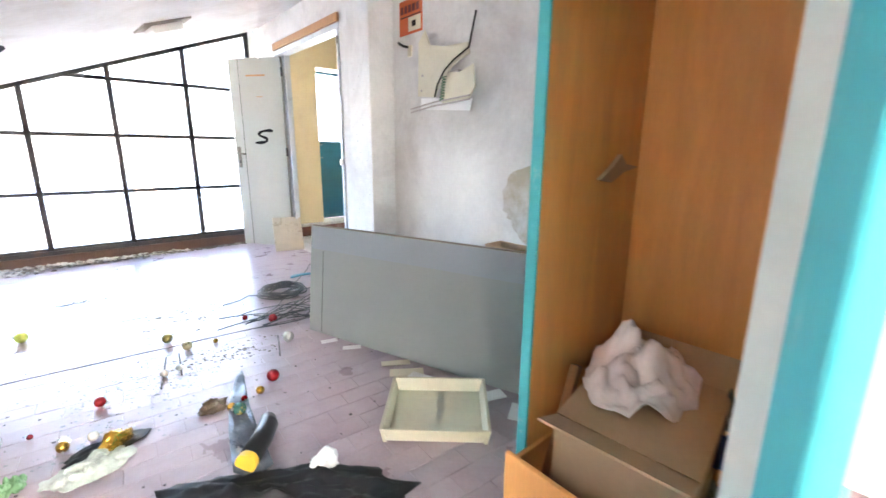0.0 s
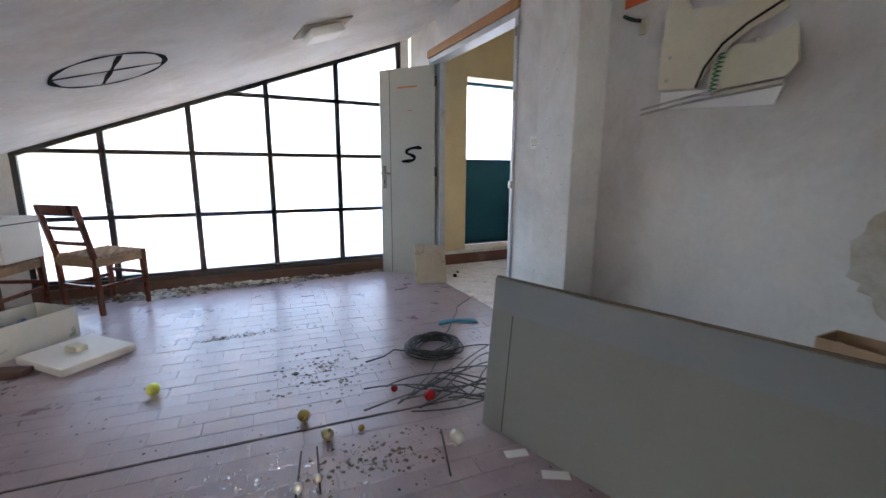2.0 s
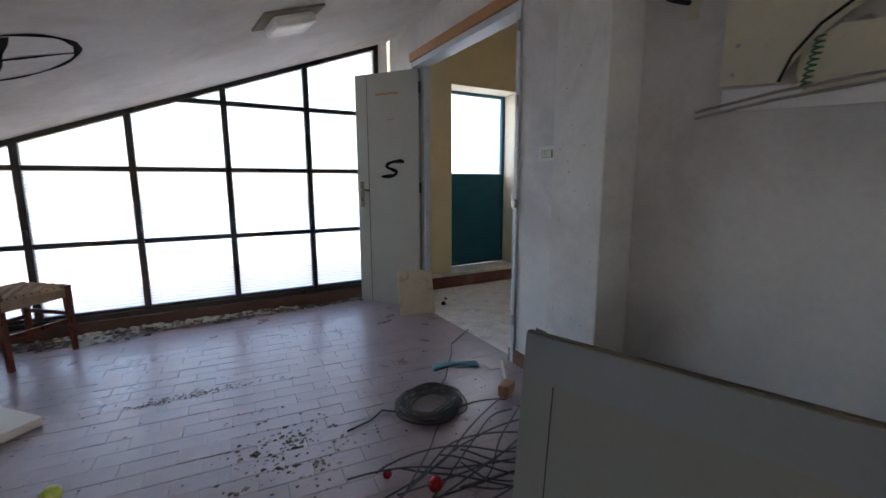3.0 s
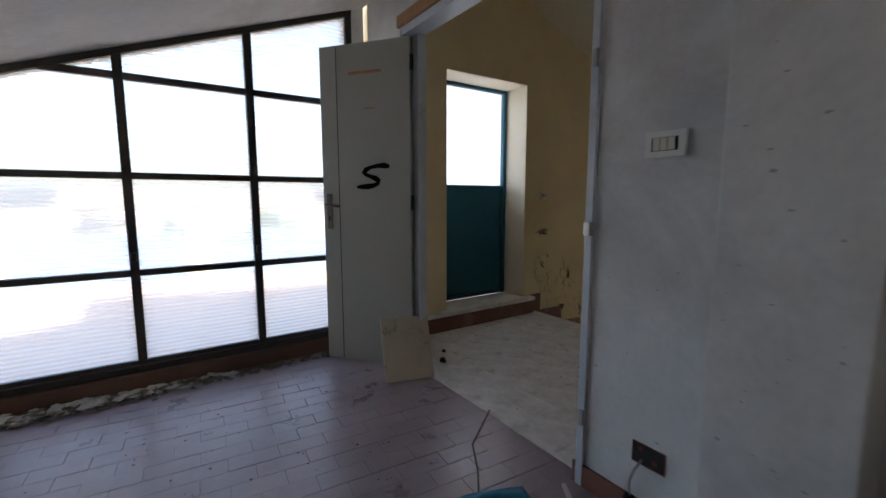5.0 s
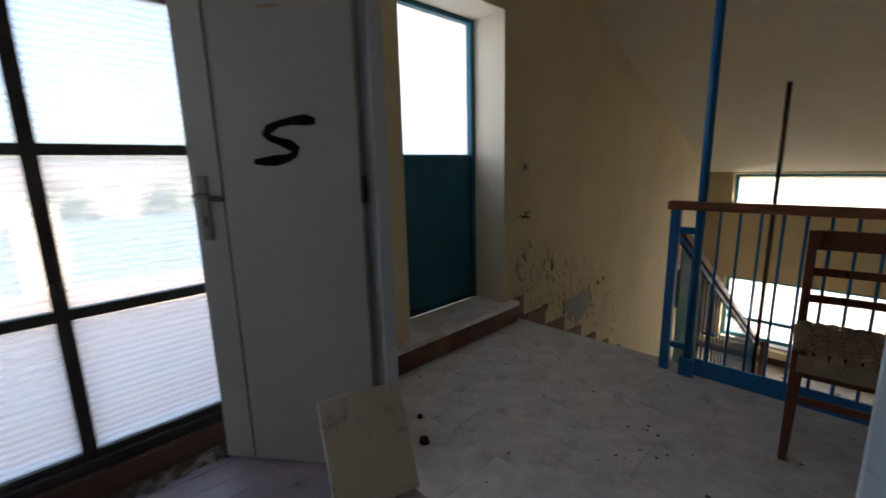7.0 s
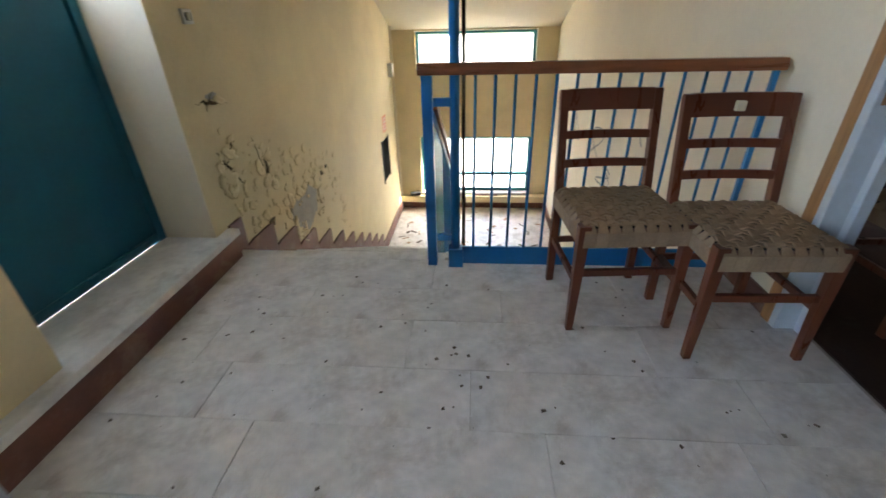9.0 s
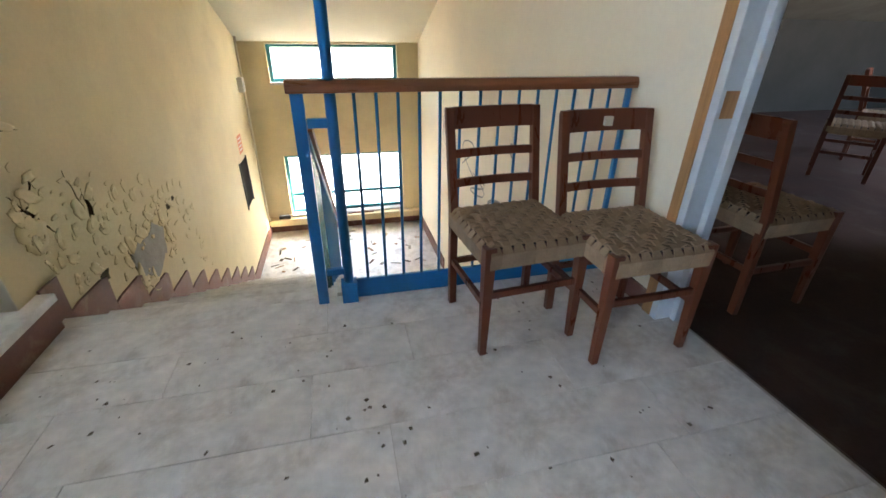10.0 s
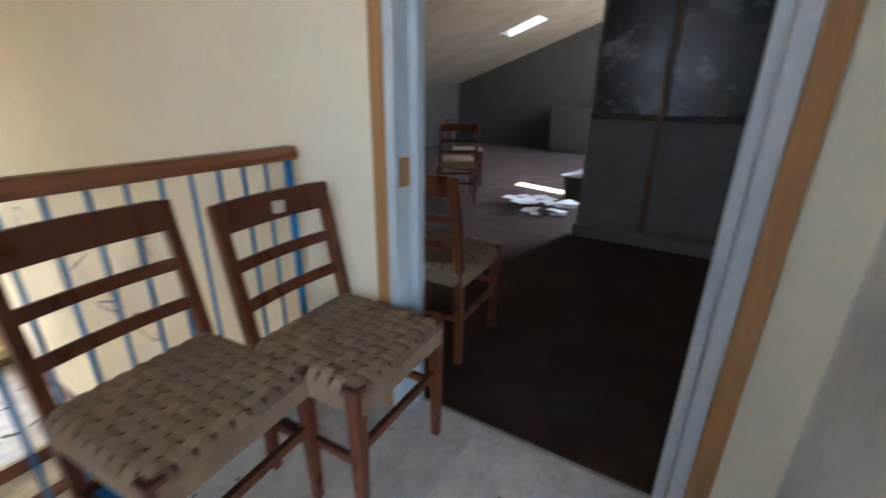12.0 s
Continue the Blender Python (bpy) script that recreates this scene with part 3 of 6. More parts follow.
gr = thing("wall_scribble", pose(0, RY, 0), "faint grey scribbles on the cream stair wall", "graffiti", kind="structure")
M_PENCIL = mat("grey_pencil_marks", (0.30, 0.29, 0.27), 0.9, var=0.3, scale=20)
for cx, cz, w, h, ph in ((6.85, 0.02, 0.16, 0.20, 0.4), (5.95, -0.02, 0.20, 0.16, 1.9), (5.62, -0.24, 0.22, 0.10, 3.0), (5.15, -0.27, 0.16, 0.10, 4.1), (4.86, 0.30, 0.03, 0.05, 0.2)):
    pts = [(cx + w * math.sin(2.1 * k * 0.35 + ph), cz + h * math.cos(1.3 * k * 0.35 + 2 * ph)) for k in range(15)]
    part("stroke", ribbon(bmesh.new(), pts, 0.016, 0.0015), M_PENCIL, gr)

# ---- railing ----
rail = thing("stair_railing", pose(0, 0, 0), "bright blue steel stair railing with a varnished wooden handrail", "railing")
RX = 3.56
bm = bmesh.new()
prism(bm, [(RX - 0.028, 0.893), (RX + 0.028, 0.893), (RX + 0.032, 0.914), (RX + 0.022, 0.938), (RX - 0.022, 0.938), (RX - 0.032, 0.914)], "y", RY + 0.022, 4.56)
part("handrail", bm, M_HAND, rail, "varnished brown wooden handrail", 0.005)
bm = bmesh.new()
prism(bm, [(4.505, -0.02), (4.55, -0.02), (4.548, 0.90), (4.503, 0.90)], "x", RX - 0.012, RX + 0.03)
part("newel", bm, M_BLUE, rail, "", 0.003)
part("pole", tube(bmesh.new(), [(RX, 4.41, 0.0), (RX, 4.41, roof_b(RX))], 0.021, 14), M_BLUE, rail, "tall blue steel pole up to the ceiling", 0, True)
part("pole_foot", boxes((RX - 0.03, RX + 0.03, 4.375, 4.445, 0.0, 0.10)), M_BLUE, rail, "", 0.003)
part("bracket", boxes((RX - 0.012, RX + 0.012, 4.42, 4.50, 0.77, 0.805)), M_BLUE, rail, "", 0.003)
part("bracket", boxes((RX - 0.012, RX + 0.012, 4.42, 4.50, 0.14, 0.17)), M_BLUE, rail, "", 0.003)
part("base_bar", boxes((RX - 0.008, RX + 0.008, RY + 0.02, 4.38, 0.012, 0.105)), M_BLUE, rail, "", 0.002)
part("end_post", boxes((RX - 0.010, RX + 0.010, RY + 0.035, RY + 0.056, 0.10, 0.90)), M_BLUE, rail, "", 0.002)
bal = tube(bmesh.new(), [(0, 0, 0.10), (0, 0, 0.905)], 0.0065, 8)
bal0 = part("baluster", bal, M_BLUE, rail, "", 0, True, pose(RX, 4.325, 0))
for i in range(1, 14):
    o = new("baluster", bal0.data)
    o.parent, o.matrix_basis = rail, pose(RX, 4.325 - i * 0.0815, 0)
# sloping balustrade down the flight
SL = -RI / TR
fl = thing("flight_balustrade", pose(0, 0, 0), "blue steel balustrade sloping down the stair flight", "railing")


def sloped(x0, x1, z, h, y0, y1):
    bm = bmesh.new()
    prism(bm, [(x0, z + SL * (x0 - 3.65)), (x1, z + SL * (x1 - 3.65)), (x1, z + h + SL * (x1 - 3.65)), (x0, z + h + SL * (x0 - 3.65))], "y", y0, y1)
    return bm


part("handrail", sloped(3.65, 6.85, 0.74, 0.05, 4.49, 4.54), M_HAND, fl, "varnished brown wooden handrail", 0.004)
part("top_bar", sloped(3.65, 6.85, 0.70, 0.035, 4.505, 4.525), M_BLUE, fl)
part("bottom_bar", sloped(3.65, 6.85, -0.14, 0.09, 4.507, 4.523), M_BLUE, fl)
part("panel", sloped(3.68, 4.15, -0.04, 0.73, 4.512, 4.518), M_GREENGL, fl, "green ribbed glass panel").visible_shadow = False
for i in range(24):
    x = 4.2 + i * 0.11
    part("baluster", tube(bmesh.new(), [(x, 4.515, -0.06 + SL * (x - 3.65)), (x, 4.515, 0.71 + SL * (x - 3.65))], 0.0065, 6), M_BLUE, fl)
part("lower_newel", boxes((6.84, 6.88, 4.44, 4.49, LOWZ, -0.9)), M_HAND, fl, "brown wooden newel", 0.003)
part("pole", tube(bmesh.new(), [(6.25, 4.45, -1.3), (6.25, 4.45, roof_b(6.25))], 0.02, 12), M_STEEL, fl, "tall dark pole up to the ceiling", 0, True)

# ---- doorway to the dark attic ----
dd = thing("door_3", pose(0, 0, 0), "open doorway with pale frame and brown wooden trim", "door", kind="structure")
for x0, x1 in ((OX1 - 0.035, OX1), (OX0, OX0 + 0.035)):
    part("jamb", boxes((x0, x1, RY - 0.095, RY + 0.018, 0, OH - 0.03)), M_FRAME, dd, "pale blue-white painted jamb", 0.004)
for x0, x1 in ((OX1 - 0.066, OX1 - 0.036), (OX0 + 0.036, OX0 + 0.062)):
    part("stop", boxes((x0, x1, RY - 0.095, RY - 0.055, 0, OH - 0.03)), M_FRAME, dd, "", 0.004)
part("head", boxes((OX0, OX1, RY - 0.095, RY + 0.018, OH - 0.03, OH + 0.02)), M_FRAME, dd, "", 0.004)
for x0, x1 in ((OX1 + 0.001, OX1 + 0.05), (OX0 - 0.05, OX0 - 0.001)):
    part("trim", boxes((x0, x1, RY + 0.001, RY + 0.02, 0, OH + 0.02)), M_TRIMW, dd, "orange-brown wooden trim", 0.003)
part("trim", boxes((OX0 - 0.05, OX1 + 0.05, RY + 0.001, RY + 0.02, OH + 0.021, OH + 0.07)), M_TRIMW, dd, "", 0.003)
part("patch", boxes((OX1 - 0.0365, OX1 - 0.0355, RY - 0.055, RY - 0.0, 0.84, 0.93)), M_TRIMW, dd, "bare wood patch")

# ---- outside ----
ter = structure("terrace", boxes((-16, 16, 5.93, 10.6, -0.35, -0.15)), mat("sandy_terrace", (0.46, 0.32, 0.22), 0.9, var=0.15, scale=1.5), "pale sandy terrace outside the gable window", "terrace")
structure("terrace_edge", boxes((-16, 1.95, 5.93, 6.7, -0.149, -0.10)), mat("orange_clay_edge", (0.55, 0.26, 0.12), 0.85, var=0.2, scale=3), "orange clay strip along the building", "terrace")
par = thing("parapet", pose(0, 10.3, -0.15), "bluish terrace parapet between beige posts", "parapet", kind="structure")
for i in range(11):
    x = -13.2 + i * 2.4
    part("panel", boxes((x + 0.2, x + 2.2, -0.05, 0.05, 0, 0.75)), mat("pale_blue_paint", (0.20, 0.30, 0.48), 0.7, var=0.15, scale=2) if i == 0 else bpy.data.materials["pale_blue_paint"], par)
    part("post", boxes((x - 0.2, x + 0.2, -0.12, 0.12, 0, 0.98)), M_CREAM, par, "", 0.01)
structure("ground", boxes((-400, 400, -400, 400, -7.2, -7.0)), mat("dry_ground", (0.50, 0.43, 0.36), 0.95, scale=0.2, second=(0.30, 0.27, 0.20), amount=0.8), "dry ground around the building", "ground")


# ---- chairs ----
def make_chair(m, label, group="ladder-back chairs"):
    """Ladder-back chair with a woven seat, front towards -y."""
    c = thing("chair", m, label, "chair", group)
    for sx in (-1, 1):
        bm = bmesh.new()
        v0 = [(-0.013, -0.013, 0), (0.013, -0.013, 0), (0.013, 0.013, 0), (-0.013, 0.013, 0)]
        lo = [bm.verts.new((sx * 0.192 + a, -0.185 + b, 0)) for a, b, _ in v0]
        hi = [bm.verts.new((sx * 0.187 + a * 1.6, -0.18 + b * 1.6, 0.452)) for a, b, _ in v0]
        bm.faces.new(lo[::-1]), bm.faces.new(hi)
        for i in range(4):
            bm.faces.new((lo[i], lo[(i + 1) % 4], hi[(i + 1) % 4], hi[i]))
        part("leg", bm, M_CHAIR, c, "", 0.003)
        bm = bmesh.new()
        prism(bm, [(0.165, 0), (0.193, 0), (0.205, 0.45), (0.278, 0.822), (0.271, 0.836), (0.249, 0.836), (0.172, 0.45)], "x", sx * 0.185 - 0.016, sx * 0.185 + 0.016)
        part("back_post", bm, M_CHAIR, c, "", 0.003)
        part("stretcher", boxes((sx * 0.187 - 0.009, sx * 0.187 + 0.009, -0.17, 0.17, 0.20, 0.226)), M_CHAIR, c, "", 0.002)
        part("seat_rail", boxes((sx * 0.186 - 0.011, sx * 0.186 + 0.011, -0.165, 0.175, 0.40, 0.432)), M_CHAIR, c)
    part("stretcher", boxes((-0.178, 0.178, -0.19, -0.172, 0.245, 0.272)), M_CHAIR, c, "", 0.002)
    part("stretcher", boxes((-0.178, 0.178, 0.170, 0.186, 0.20, 0.226)), M_CHAIR, c, "", 0.002)
    for y in (-0.18, 0.18):
        part("seat_rail", boxes((-0.17, 0.17, y - 0.011, y + 0.011, 0.40, 0.432)), M_CHAIR, c)

    def lean(z):
        return 0.187 + (z - 0.45) * 0.2

    for z, h, t in ((0.757, 0.080, 0.02), (0.648, 0.032, 0.013), (0.535, 0.032, 0.013)):
        bm = bmesh.new()
        n = 8
        rows = []
        for i in range(n + 1):
            u = -1 + 2 * i / n
            bow = 0.014 * (1 - u * u)
            rows.append([bm.verts.new((u * 0.172, lean(zz) + bow + dy, zz)) for zz, dy in ((z, -t / 2), (z + h, -t / 2), (z + h, t / 2), (z, t / 2))])
        for i in range(n):
            for k in range(4):
                bm.faces.new((rows[i][k], rows[i][(k + 1) % 4], rows[i + 1][(k + 1) % 4], rows[i + 1][k]))
        bm.faces.new(rows[0]), bm.faces.new(rows[-1][::-1])
        part("top_rail" if h > 0.05 else "slat", bm, M_CHAIR, c, "", 0.002)
    # dark sheet added under the straps so the gaps read as shaded
    part("seat_pad", boxes((-0.17, 0.17, -0.165, 0.165, 0.415, 0.437)), M_DARK, c, "dark sheet for the shade between the woven straps")
    K, S = 9, 0.19
    step = 2 * S / K
    for axis in (0, 1):
        for i in range(K):
            a = -S + step * (i + 0.5)
            w, e2 = step * 0.375, step * 0.485
            pts = [(-S - 0.010, 0.372), (-S - 0.015, 0.430), (-S + 0.002, 0.452)]
            for j in range(K):
                u = -S + step * (j + 0.5)
                pts.append((u, 0.4515 + (0.007 if (i + j + axis) % 2 else -0.007)))
            pts += [(S - 0.002, 0.452), (S + 0.015, 0.430), (S + 0.010, 0.372)]
            bm = bmesh.new()
            rows = []
            for k, (u, z) in enumerate(pts):
                q = [(a - w, u, z - 0.002), (a + w, u, z - 0.002), (a + w * 0.8, u, z + 0.002), (a - w * 0.8, u, z + 0.002)]
                if k < 2 or k > len(pts) - 3:
                    s = -1 if k < 2 else 1
                    q = [(a - e2, u - s * 0.002, z), (a + e2, u - s * 0.002, z), (a + e2, u + s * 0.002, z), (a - e2, u + s * 0.002, z)]
                rows.append([bm.verts.new((p[0], p[1], p[2]) if axis == 0 else (p[1], p[0], p[2])) for p in q])
            for k in range(len(rows) - 1):
                for e in range(4):
                    bm.faces.new((rows[k][e], rows[k][(e + 1) % 4], rows[k + 1][(e + 1) % 4], rows[k + 1][e]))
            part("woven_strap", bm, M_WEAVE, c)
    return c


chair1 = make_chair(pose(3.279, 3.765, 0, 0, 0, -85.5), "dark red-brown wooden chair with woven cord seat by the railing")
chair2 = copy_thing(chair1, pose(3.128, 3.366, 0, 0, 0, -88.5))
tagged(chair2, "dark wooden chair with a torn paper label on its back")
part("torn_label", boxes((-0.016, 0.014, 0.238, 0.2565, 0.778, 0.812)), M_PLASTIC, chair2, "torn paper label")
for o, lab in ((copy_thing(chair1, pose(3.275, 2.60, 0, 0, 0, 2)), "dark wooden chair standing in the unlit attic doorway"),
               (copy_thing(chair1, pose(4.62, 0.10, 0, 0, 0, 35)), "dark wooden chair in the unlit attic"),
               (copy_thing(chair1, pose(4.95, -0.75, 0, 0, 0, -60)), "dark wooden chair in the unlit attic"),
               (copy_thing(chair1, pose(-0.775, 5.35, 0, 0, 0, 139)), "brown wooden chair with woven seat before the gable window"),
               (copy_thing(chair1, pose(-1.37, 5.20, 0, 0, 0, 160)), "brown wooden chair carrying a pale foam box")):
    tagged(o, lab)
bm = boxes((-0.23, 0.23, -0.16, 0.16, 0, 0.30))
fb = part("foam_box", bm, M_WHITEPL, None, "pale grey foam box set on a chair seat", 0.012, loc=pose(-1.35, 5.18, 0.459, 0, 0, 160))
tagged(fb, category="box")
part("box_lid_line", boxes((-0.232, 0.232, -0.162, 0.162, 0.255, 0.262)), M_DARK, fb)

# ---- loose door leaf leaning on its long edge ----
pn = thing("loose_door_leaf", pose(1.112, 2.692, 0.004, -6, 0, -72.2), "grey-green unhinged door leaf propped on its long edge", "door leaf")
part("slab", boxes((0, 2.03, 0, 0.036, 0, 0.652)), mat("grey_green_door_paint", (0.225, 0.24, 0.225), 0.42, var=0.08, scale=2, fine=50, bump=0.05, second=(0.26, 0.26, 0.23), amount=0.5, contrast=(0.5, 0.8)), pn, "", 0.003)
part("edge_lipping", boxes((0.0, 2.03, 0.006, 0.030, 0.652, 0.658)), mat("worn_dark_edge", (0.13, 0.10, 0.07), 0.7, var=0.4, scale=10), pn)
part("lipping_joint", boxes((0.105, 0.108, -0.0012, 0.0, 0.01, 0.51)), M_DARK, pn)
part("lock_plate", boxes((1.70, 1.725, -0.002, 0.0, 0.24, 0.44)), M_STEEL, pn)
part("top_band", boxes((0.012, 2.02, -0.0012, 0.0, 0.515, 0.648)), mat("blue_grey_door_paint", (0.225, 0.25, 0.265), 0.42, var=0.08, scale=2, fine=50, bump=0.05), pn, "paler blue-grey upper band")

# ---- wardrobe ----
wd = thing("wardrobe", pose(1.039, 0.42, 0, 0, 0, -0.9) @ Matrix.Diagonal((1.155, 1.155, 1, 1)), "teal-edged plywood wardrobe standing open and stuffed with rubbish", "wardrobe")
part("side_panel", boxes((0.004, 0.485, 0.484, 0.505, 0, 2.15)), M_PLY, wd)
part("side_panel", boxes((0.004, 0.485, 0.0, 0.025, 0, 2.15)), M_PLY, wd)
part("front_edge", boxes((-0.004, 0.004, 0.478, 0.508, 0, 2.15)), M_TEAL, wd, "teal painted front edge", 0.002)
part("outer_skin", boxes((0.004, 0.485, 0.5055, 0.509, 0, 2.15)), M_TEAL, wd, "teal painted outer side")
part("front_edge", boxes((-0.006, 0.004, -0.012, 0.055, 0, 2.15)), M_WHITEPL, wd, "white painted front edge", 0.003)
part("back_panel", boxes((0.47, 0.485, 0.025, 0.484, 0, 2.15)), M_PLY, wd)
part("top_panel", boxes((0.0, 0.485, 0, 0.505, 2.15, 2.17)), M_PLY, wd)
part("bottom_panel", boxes((0.0, 0.47, 0.025, 0.484, 0.006, 0.024)), M_PLY, wd)
dr = part("drawer", boxes((-0.085, -0.07, 0.03, 0.478, 0.027, 0.255)), M_PLY, wd, "pulled-out plywood drawer with rounded front", 0.006)
part("drawer_side", boxes((-0.07, 0.4, 0.464, 0.476, 0.027, 0.22)), M_PLY, dr)
part("drawer_side", boxes((-0.07, 0.4, 0.032, 0.044, 0.027, 0.22)), M_PLY, dr)
part("drawer_bottom", boxes((-0.07, 0.4, 0.044, 0.464, 0.027, 0.037)), M_CARD, dr)
wdoor = part("wardrobe_door", boxes((0, 0.48, -0.02, 0.0, 0.05, 2.12)), M_TEAL, wd, "open teal painted door with scratched paint", 0.003, loc=pose(-0.008, -0.012, 0, 0, 0, 191))
part("door_lock", boxes((0.03, 0.07, 0.0, 0.014, 0.64, 0.79)), M_BLACK, wdoor, "", 0.003)
part("door_latch", boxes((0.16, 0.20, 0.0, 0.014, 1.06, 1.11)), M_METAL, wdoor, "", 0.003)
part("torn_tape", prism(bmesh.new(), [(0.24, 1.01), (0.30, 1.0), (0.36, 1.03), (0.44, 1.045), (0.37, 1.055), (0.34, 1.085), (0.30, 1.05)], "y", 0.470, 0.4835), M_CARD, wd, "scrap of peeled paper")


def crumple(name, m, size, material, label, category, seed, cuts=5, rough=0.25):
    """A crumpled cloth or litter heap: a subdivided flattened cap pushed about by noise."""
    bm = bmesh.new()
    bmesh.ops.create_icosphere(bm, subdivisions=cuts, radius=1)
    off = Vector((seed * 3.7, seed * 1.3, seed * 5.1))
    for v in bm.verts:
        d = v.co.normalized()
        r = 1 + rough * (noise.noise(d * 1.6 + off) + 0.6 * abs(noise.noise(d * 4 + off)) + 0.25 * noise.noise(d * 9 + off))
        p = d * r
        v.co = (p.x * size[0], p.y * size[1], max(p.z, -0.15) * size[2] + 0.15 * size[2])
    o = part(name, bm, material, None, label, 0, True, m)
    return tagged(o, category=category)


def drape(name, m, size, height, material, label, category, seed):
    """A dropped cloth: an uneven outline, a soft heap and sharp folds running across it."""
    bm = bmesh.new()
    n, k = 56, 22
    off = Vector((seed * 2.9, seed * 4.3, seed * 1.7))
    rings = [[bm.verts.new((0, 0, height))]]
    for i in range(1, k + 1):
        u, row = i / k, []
        for j in range(n):
            a = 2 * math.pi * j / n
            d = Vector((math.cos(a), math.sin(a), 0))
            rim = 1 + 0.30 * noise.noise(d * 1.3 + off) + 0.16 * noise.noise(d * 3.5 + off)
            q = Vector((d.x * u * rim, d.y * u * rim, 0))
            fold = abs(noise.noise(q * 2.2 + off)) * 1.7 + abs(noise.noise(Vector((q.x * 6, q.y * 2.6, 1)) + off)) * 1.2 + 0.35 * abs(noise.noise(q * 8 + off))
            z = height * ((1 - u ** 2.2) * (0.72 + 0.55 * noise.noise(q * 1.2 + off * 2)) + 0.75 * (fold - 0.55) * (1 - 0.5 * u))
            row.append(bm.verts.new((q.x * size[0], q.y * size[1], max(z, 0.003))))
        rings.append(row)
    for j in range(n):
        bm.faces.new((rings[0][0], rings[1][j], rings[1][(j + 1) % n]))
    for i in range(1, k):
        for j in range(n):
            bm.faces.new((rings[i][j], rings[i + 1][j], rings[i + 1][(j + 1) % n], rings[i][(j + 1) % n]))
    o = part(name, bm, material, None, label, 0, True, m)
    o.modifiers.new("thickness", "SOLIDIFY").thickness = -0.0025
    return tagged(o, category=category)


def carton(name, m, sx, sy, sz, label, flaps=0.10, category="box"):
    """An open cardboard carton of five thin walls and splayed flaps."""
    c = thing(name, m, label, category)
    part("base", boxes((-sx / 2, sx / 2, -sy / 2, sy / 2, 0, 0.004)), M_CARD, c)
    for s in (-1, 1):
        part("side", boxes((s * sx / 2 - 0.003, s * sx / 2 + 0.003, -sy / 2, sy / 2, 0.004, sz)), M_CARD, c)
        part("end", boxes((-sx / 2 + 0.003, sx / 2 - 0.003, s * sy / 2 - 0.003, s * sy / 2 + 0.003, 0.004, sz)), M_CARD, c)
        if flaps:
            part("flap", boxes((0, flaps, -sy / 2, sy / 2, -0.003, 0.003)), M_CARD, c, loc=pose(s * sx / 2, 0, sz, 0, -28 if s > 0 else 208, 0))
    return c


cc = carton("crushed_carton", pose(1.275, 0.74, 0.066, 3, -6, 7), 0.39, 0.345, 0.345, "crushed brown cardboard box wedged inside the wardrobe", 0.12)
part("closed_flap", boxes((-0.193, 0.193, -0.171, 0.171, 0.346, 0.351)), M_CARD, cc)
drape("crumpled_cloth", pose(1.32, 0.785, 0.432, 4, -6, 20), (0.19, 0.15), 0.10, M_CLOTH, "crumpled pale pink cloth on top of a cardboard box", "cloth", 2)
drape("olive_bag", pose(1.424, 0.57, 0.357, 0, 0, 80), (0.09, 0.07), 0.06, mat("olive_canvas", (0.10, 0.085, 0.05), 0.85, var=0.3, scale=14, fine=120, bump=0.3), "crumpled olive canvas bag inside the wardrobe", "bag", 5)
crumple("blue_rag", pose(1.32, 0.545, 0.293, 0, 0, 30), (0.05, 0.035, 0.06), mat("navy_cloth", (0.02, 0.04, 0.16), 0.85, var=0.3, scale=14, fine=120), "small navy blue rag stuffed in the wardrobe", "cloth", 3, 4, 0.4)
crumple("cream_rubbish", pose(1.26, 0.525, 0.042, 0, 0, 10), (0.11, 0.05, 0.17), mat("cream_scraps", (0.50, 0.42, 0.30), 0.85, var=0.4, scale=12, fine=80, bump=0.4, second=(0.22, 0.12, 0.07), amount=0.8, contrast=(0.5, 0.6)), "heap of cream and brown rubbish in the wardrobe", "rubbish", 11, 5, 0.5)
o = part("wooden_lath", boxes((-0.014, 0.014, -0.014, 0.014, 0, 0.42)), M_TRIMW, None, "pale wooden lath leaning inside the wardrobe", 0.002, loc=pose(1.10, 0.94, 0.042, 0, 20, 0))
tagged(o, category="lath")

# ---- things on the plaster wall ----
st = thing("wall_stain", pose(WX, 1.575, 0.835), "dry brown damp stain with ragged edges on grey plaster", "stain", kind="structure")
bm = bmesh.new()
ring = []
for i in range(60):
    a = 2 * math.pi * i / 60
    r = 1 + 0.22 * noise.noise(Vector((math.cos(a) * 1.5, math.sin(a) * 1.5, 3))) + 0.10 * noise.noise(Vector((math.cos(a) * 7, math.sin(a) * 7, 8)))
    ring.append((0.31 * r * math.cos(a), 0.215 * r * math.sin(a)))
prism(bm, ring, "x", -0.0025, -0.0005)
part("patch", bm, mat("damp_brown_plaster", (0.42, 0.365, 0.27), 0.9, var=0.2, scale=5, fine=60, bump=0.4, second=(0.60, 0.59, 0.58), amount=1.0, contrast=(0.40, 0.62)), st)
pp = thing("drain_pipe", pose(1.893, 1.553, 0.02), "red-brown plastic drain pipe elbow by the wall", "pipe")
part("riser", tube(bmesh.new(), [(0, 0, -0.016), (0, 0, 0.64)], 0.033, 16), M_RUST, pp, "", 0, True)
part("elbow", tube(bmesh.new(), [(0, 0, 0.63), (0, 0, 0.70), (0.012, 0, 0.745), (0.03, -0.015, 0.775), (0.045, -0.03, 0.785), (0.058, -0.045, 0.785)], 0.037, 16), M_RUST, pp, "", 0, True)
part("collar", tube(bmesh.new(), [(0, 0, 0.60), (0, 0, 0.64)], 0.040, 16), M_RUST, pp)
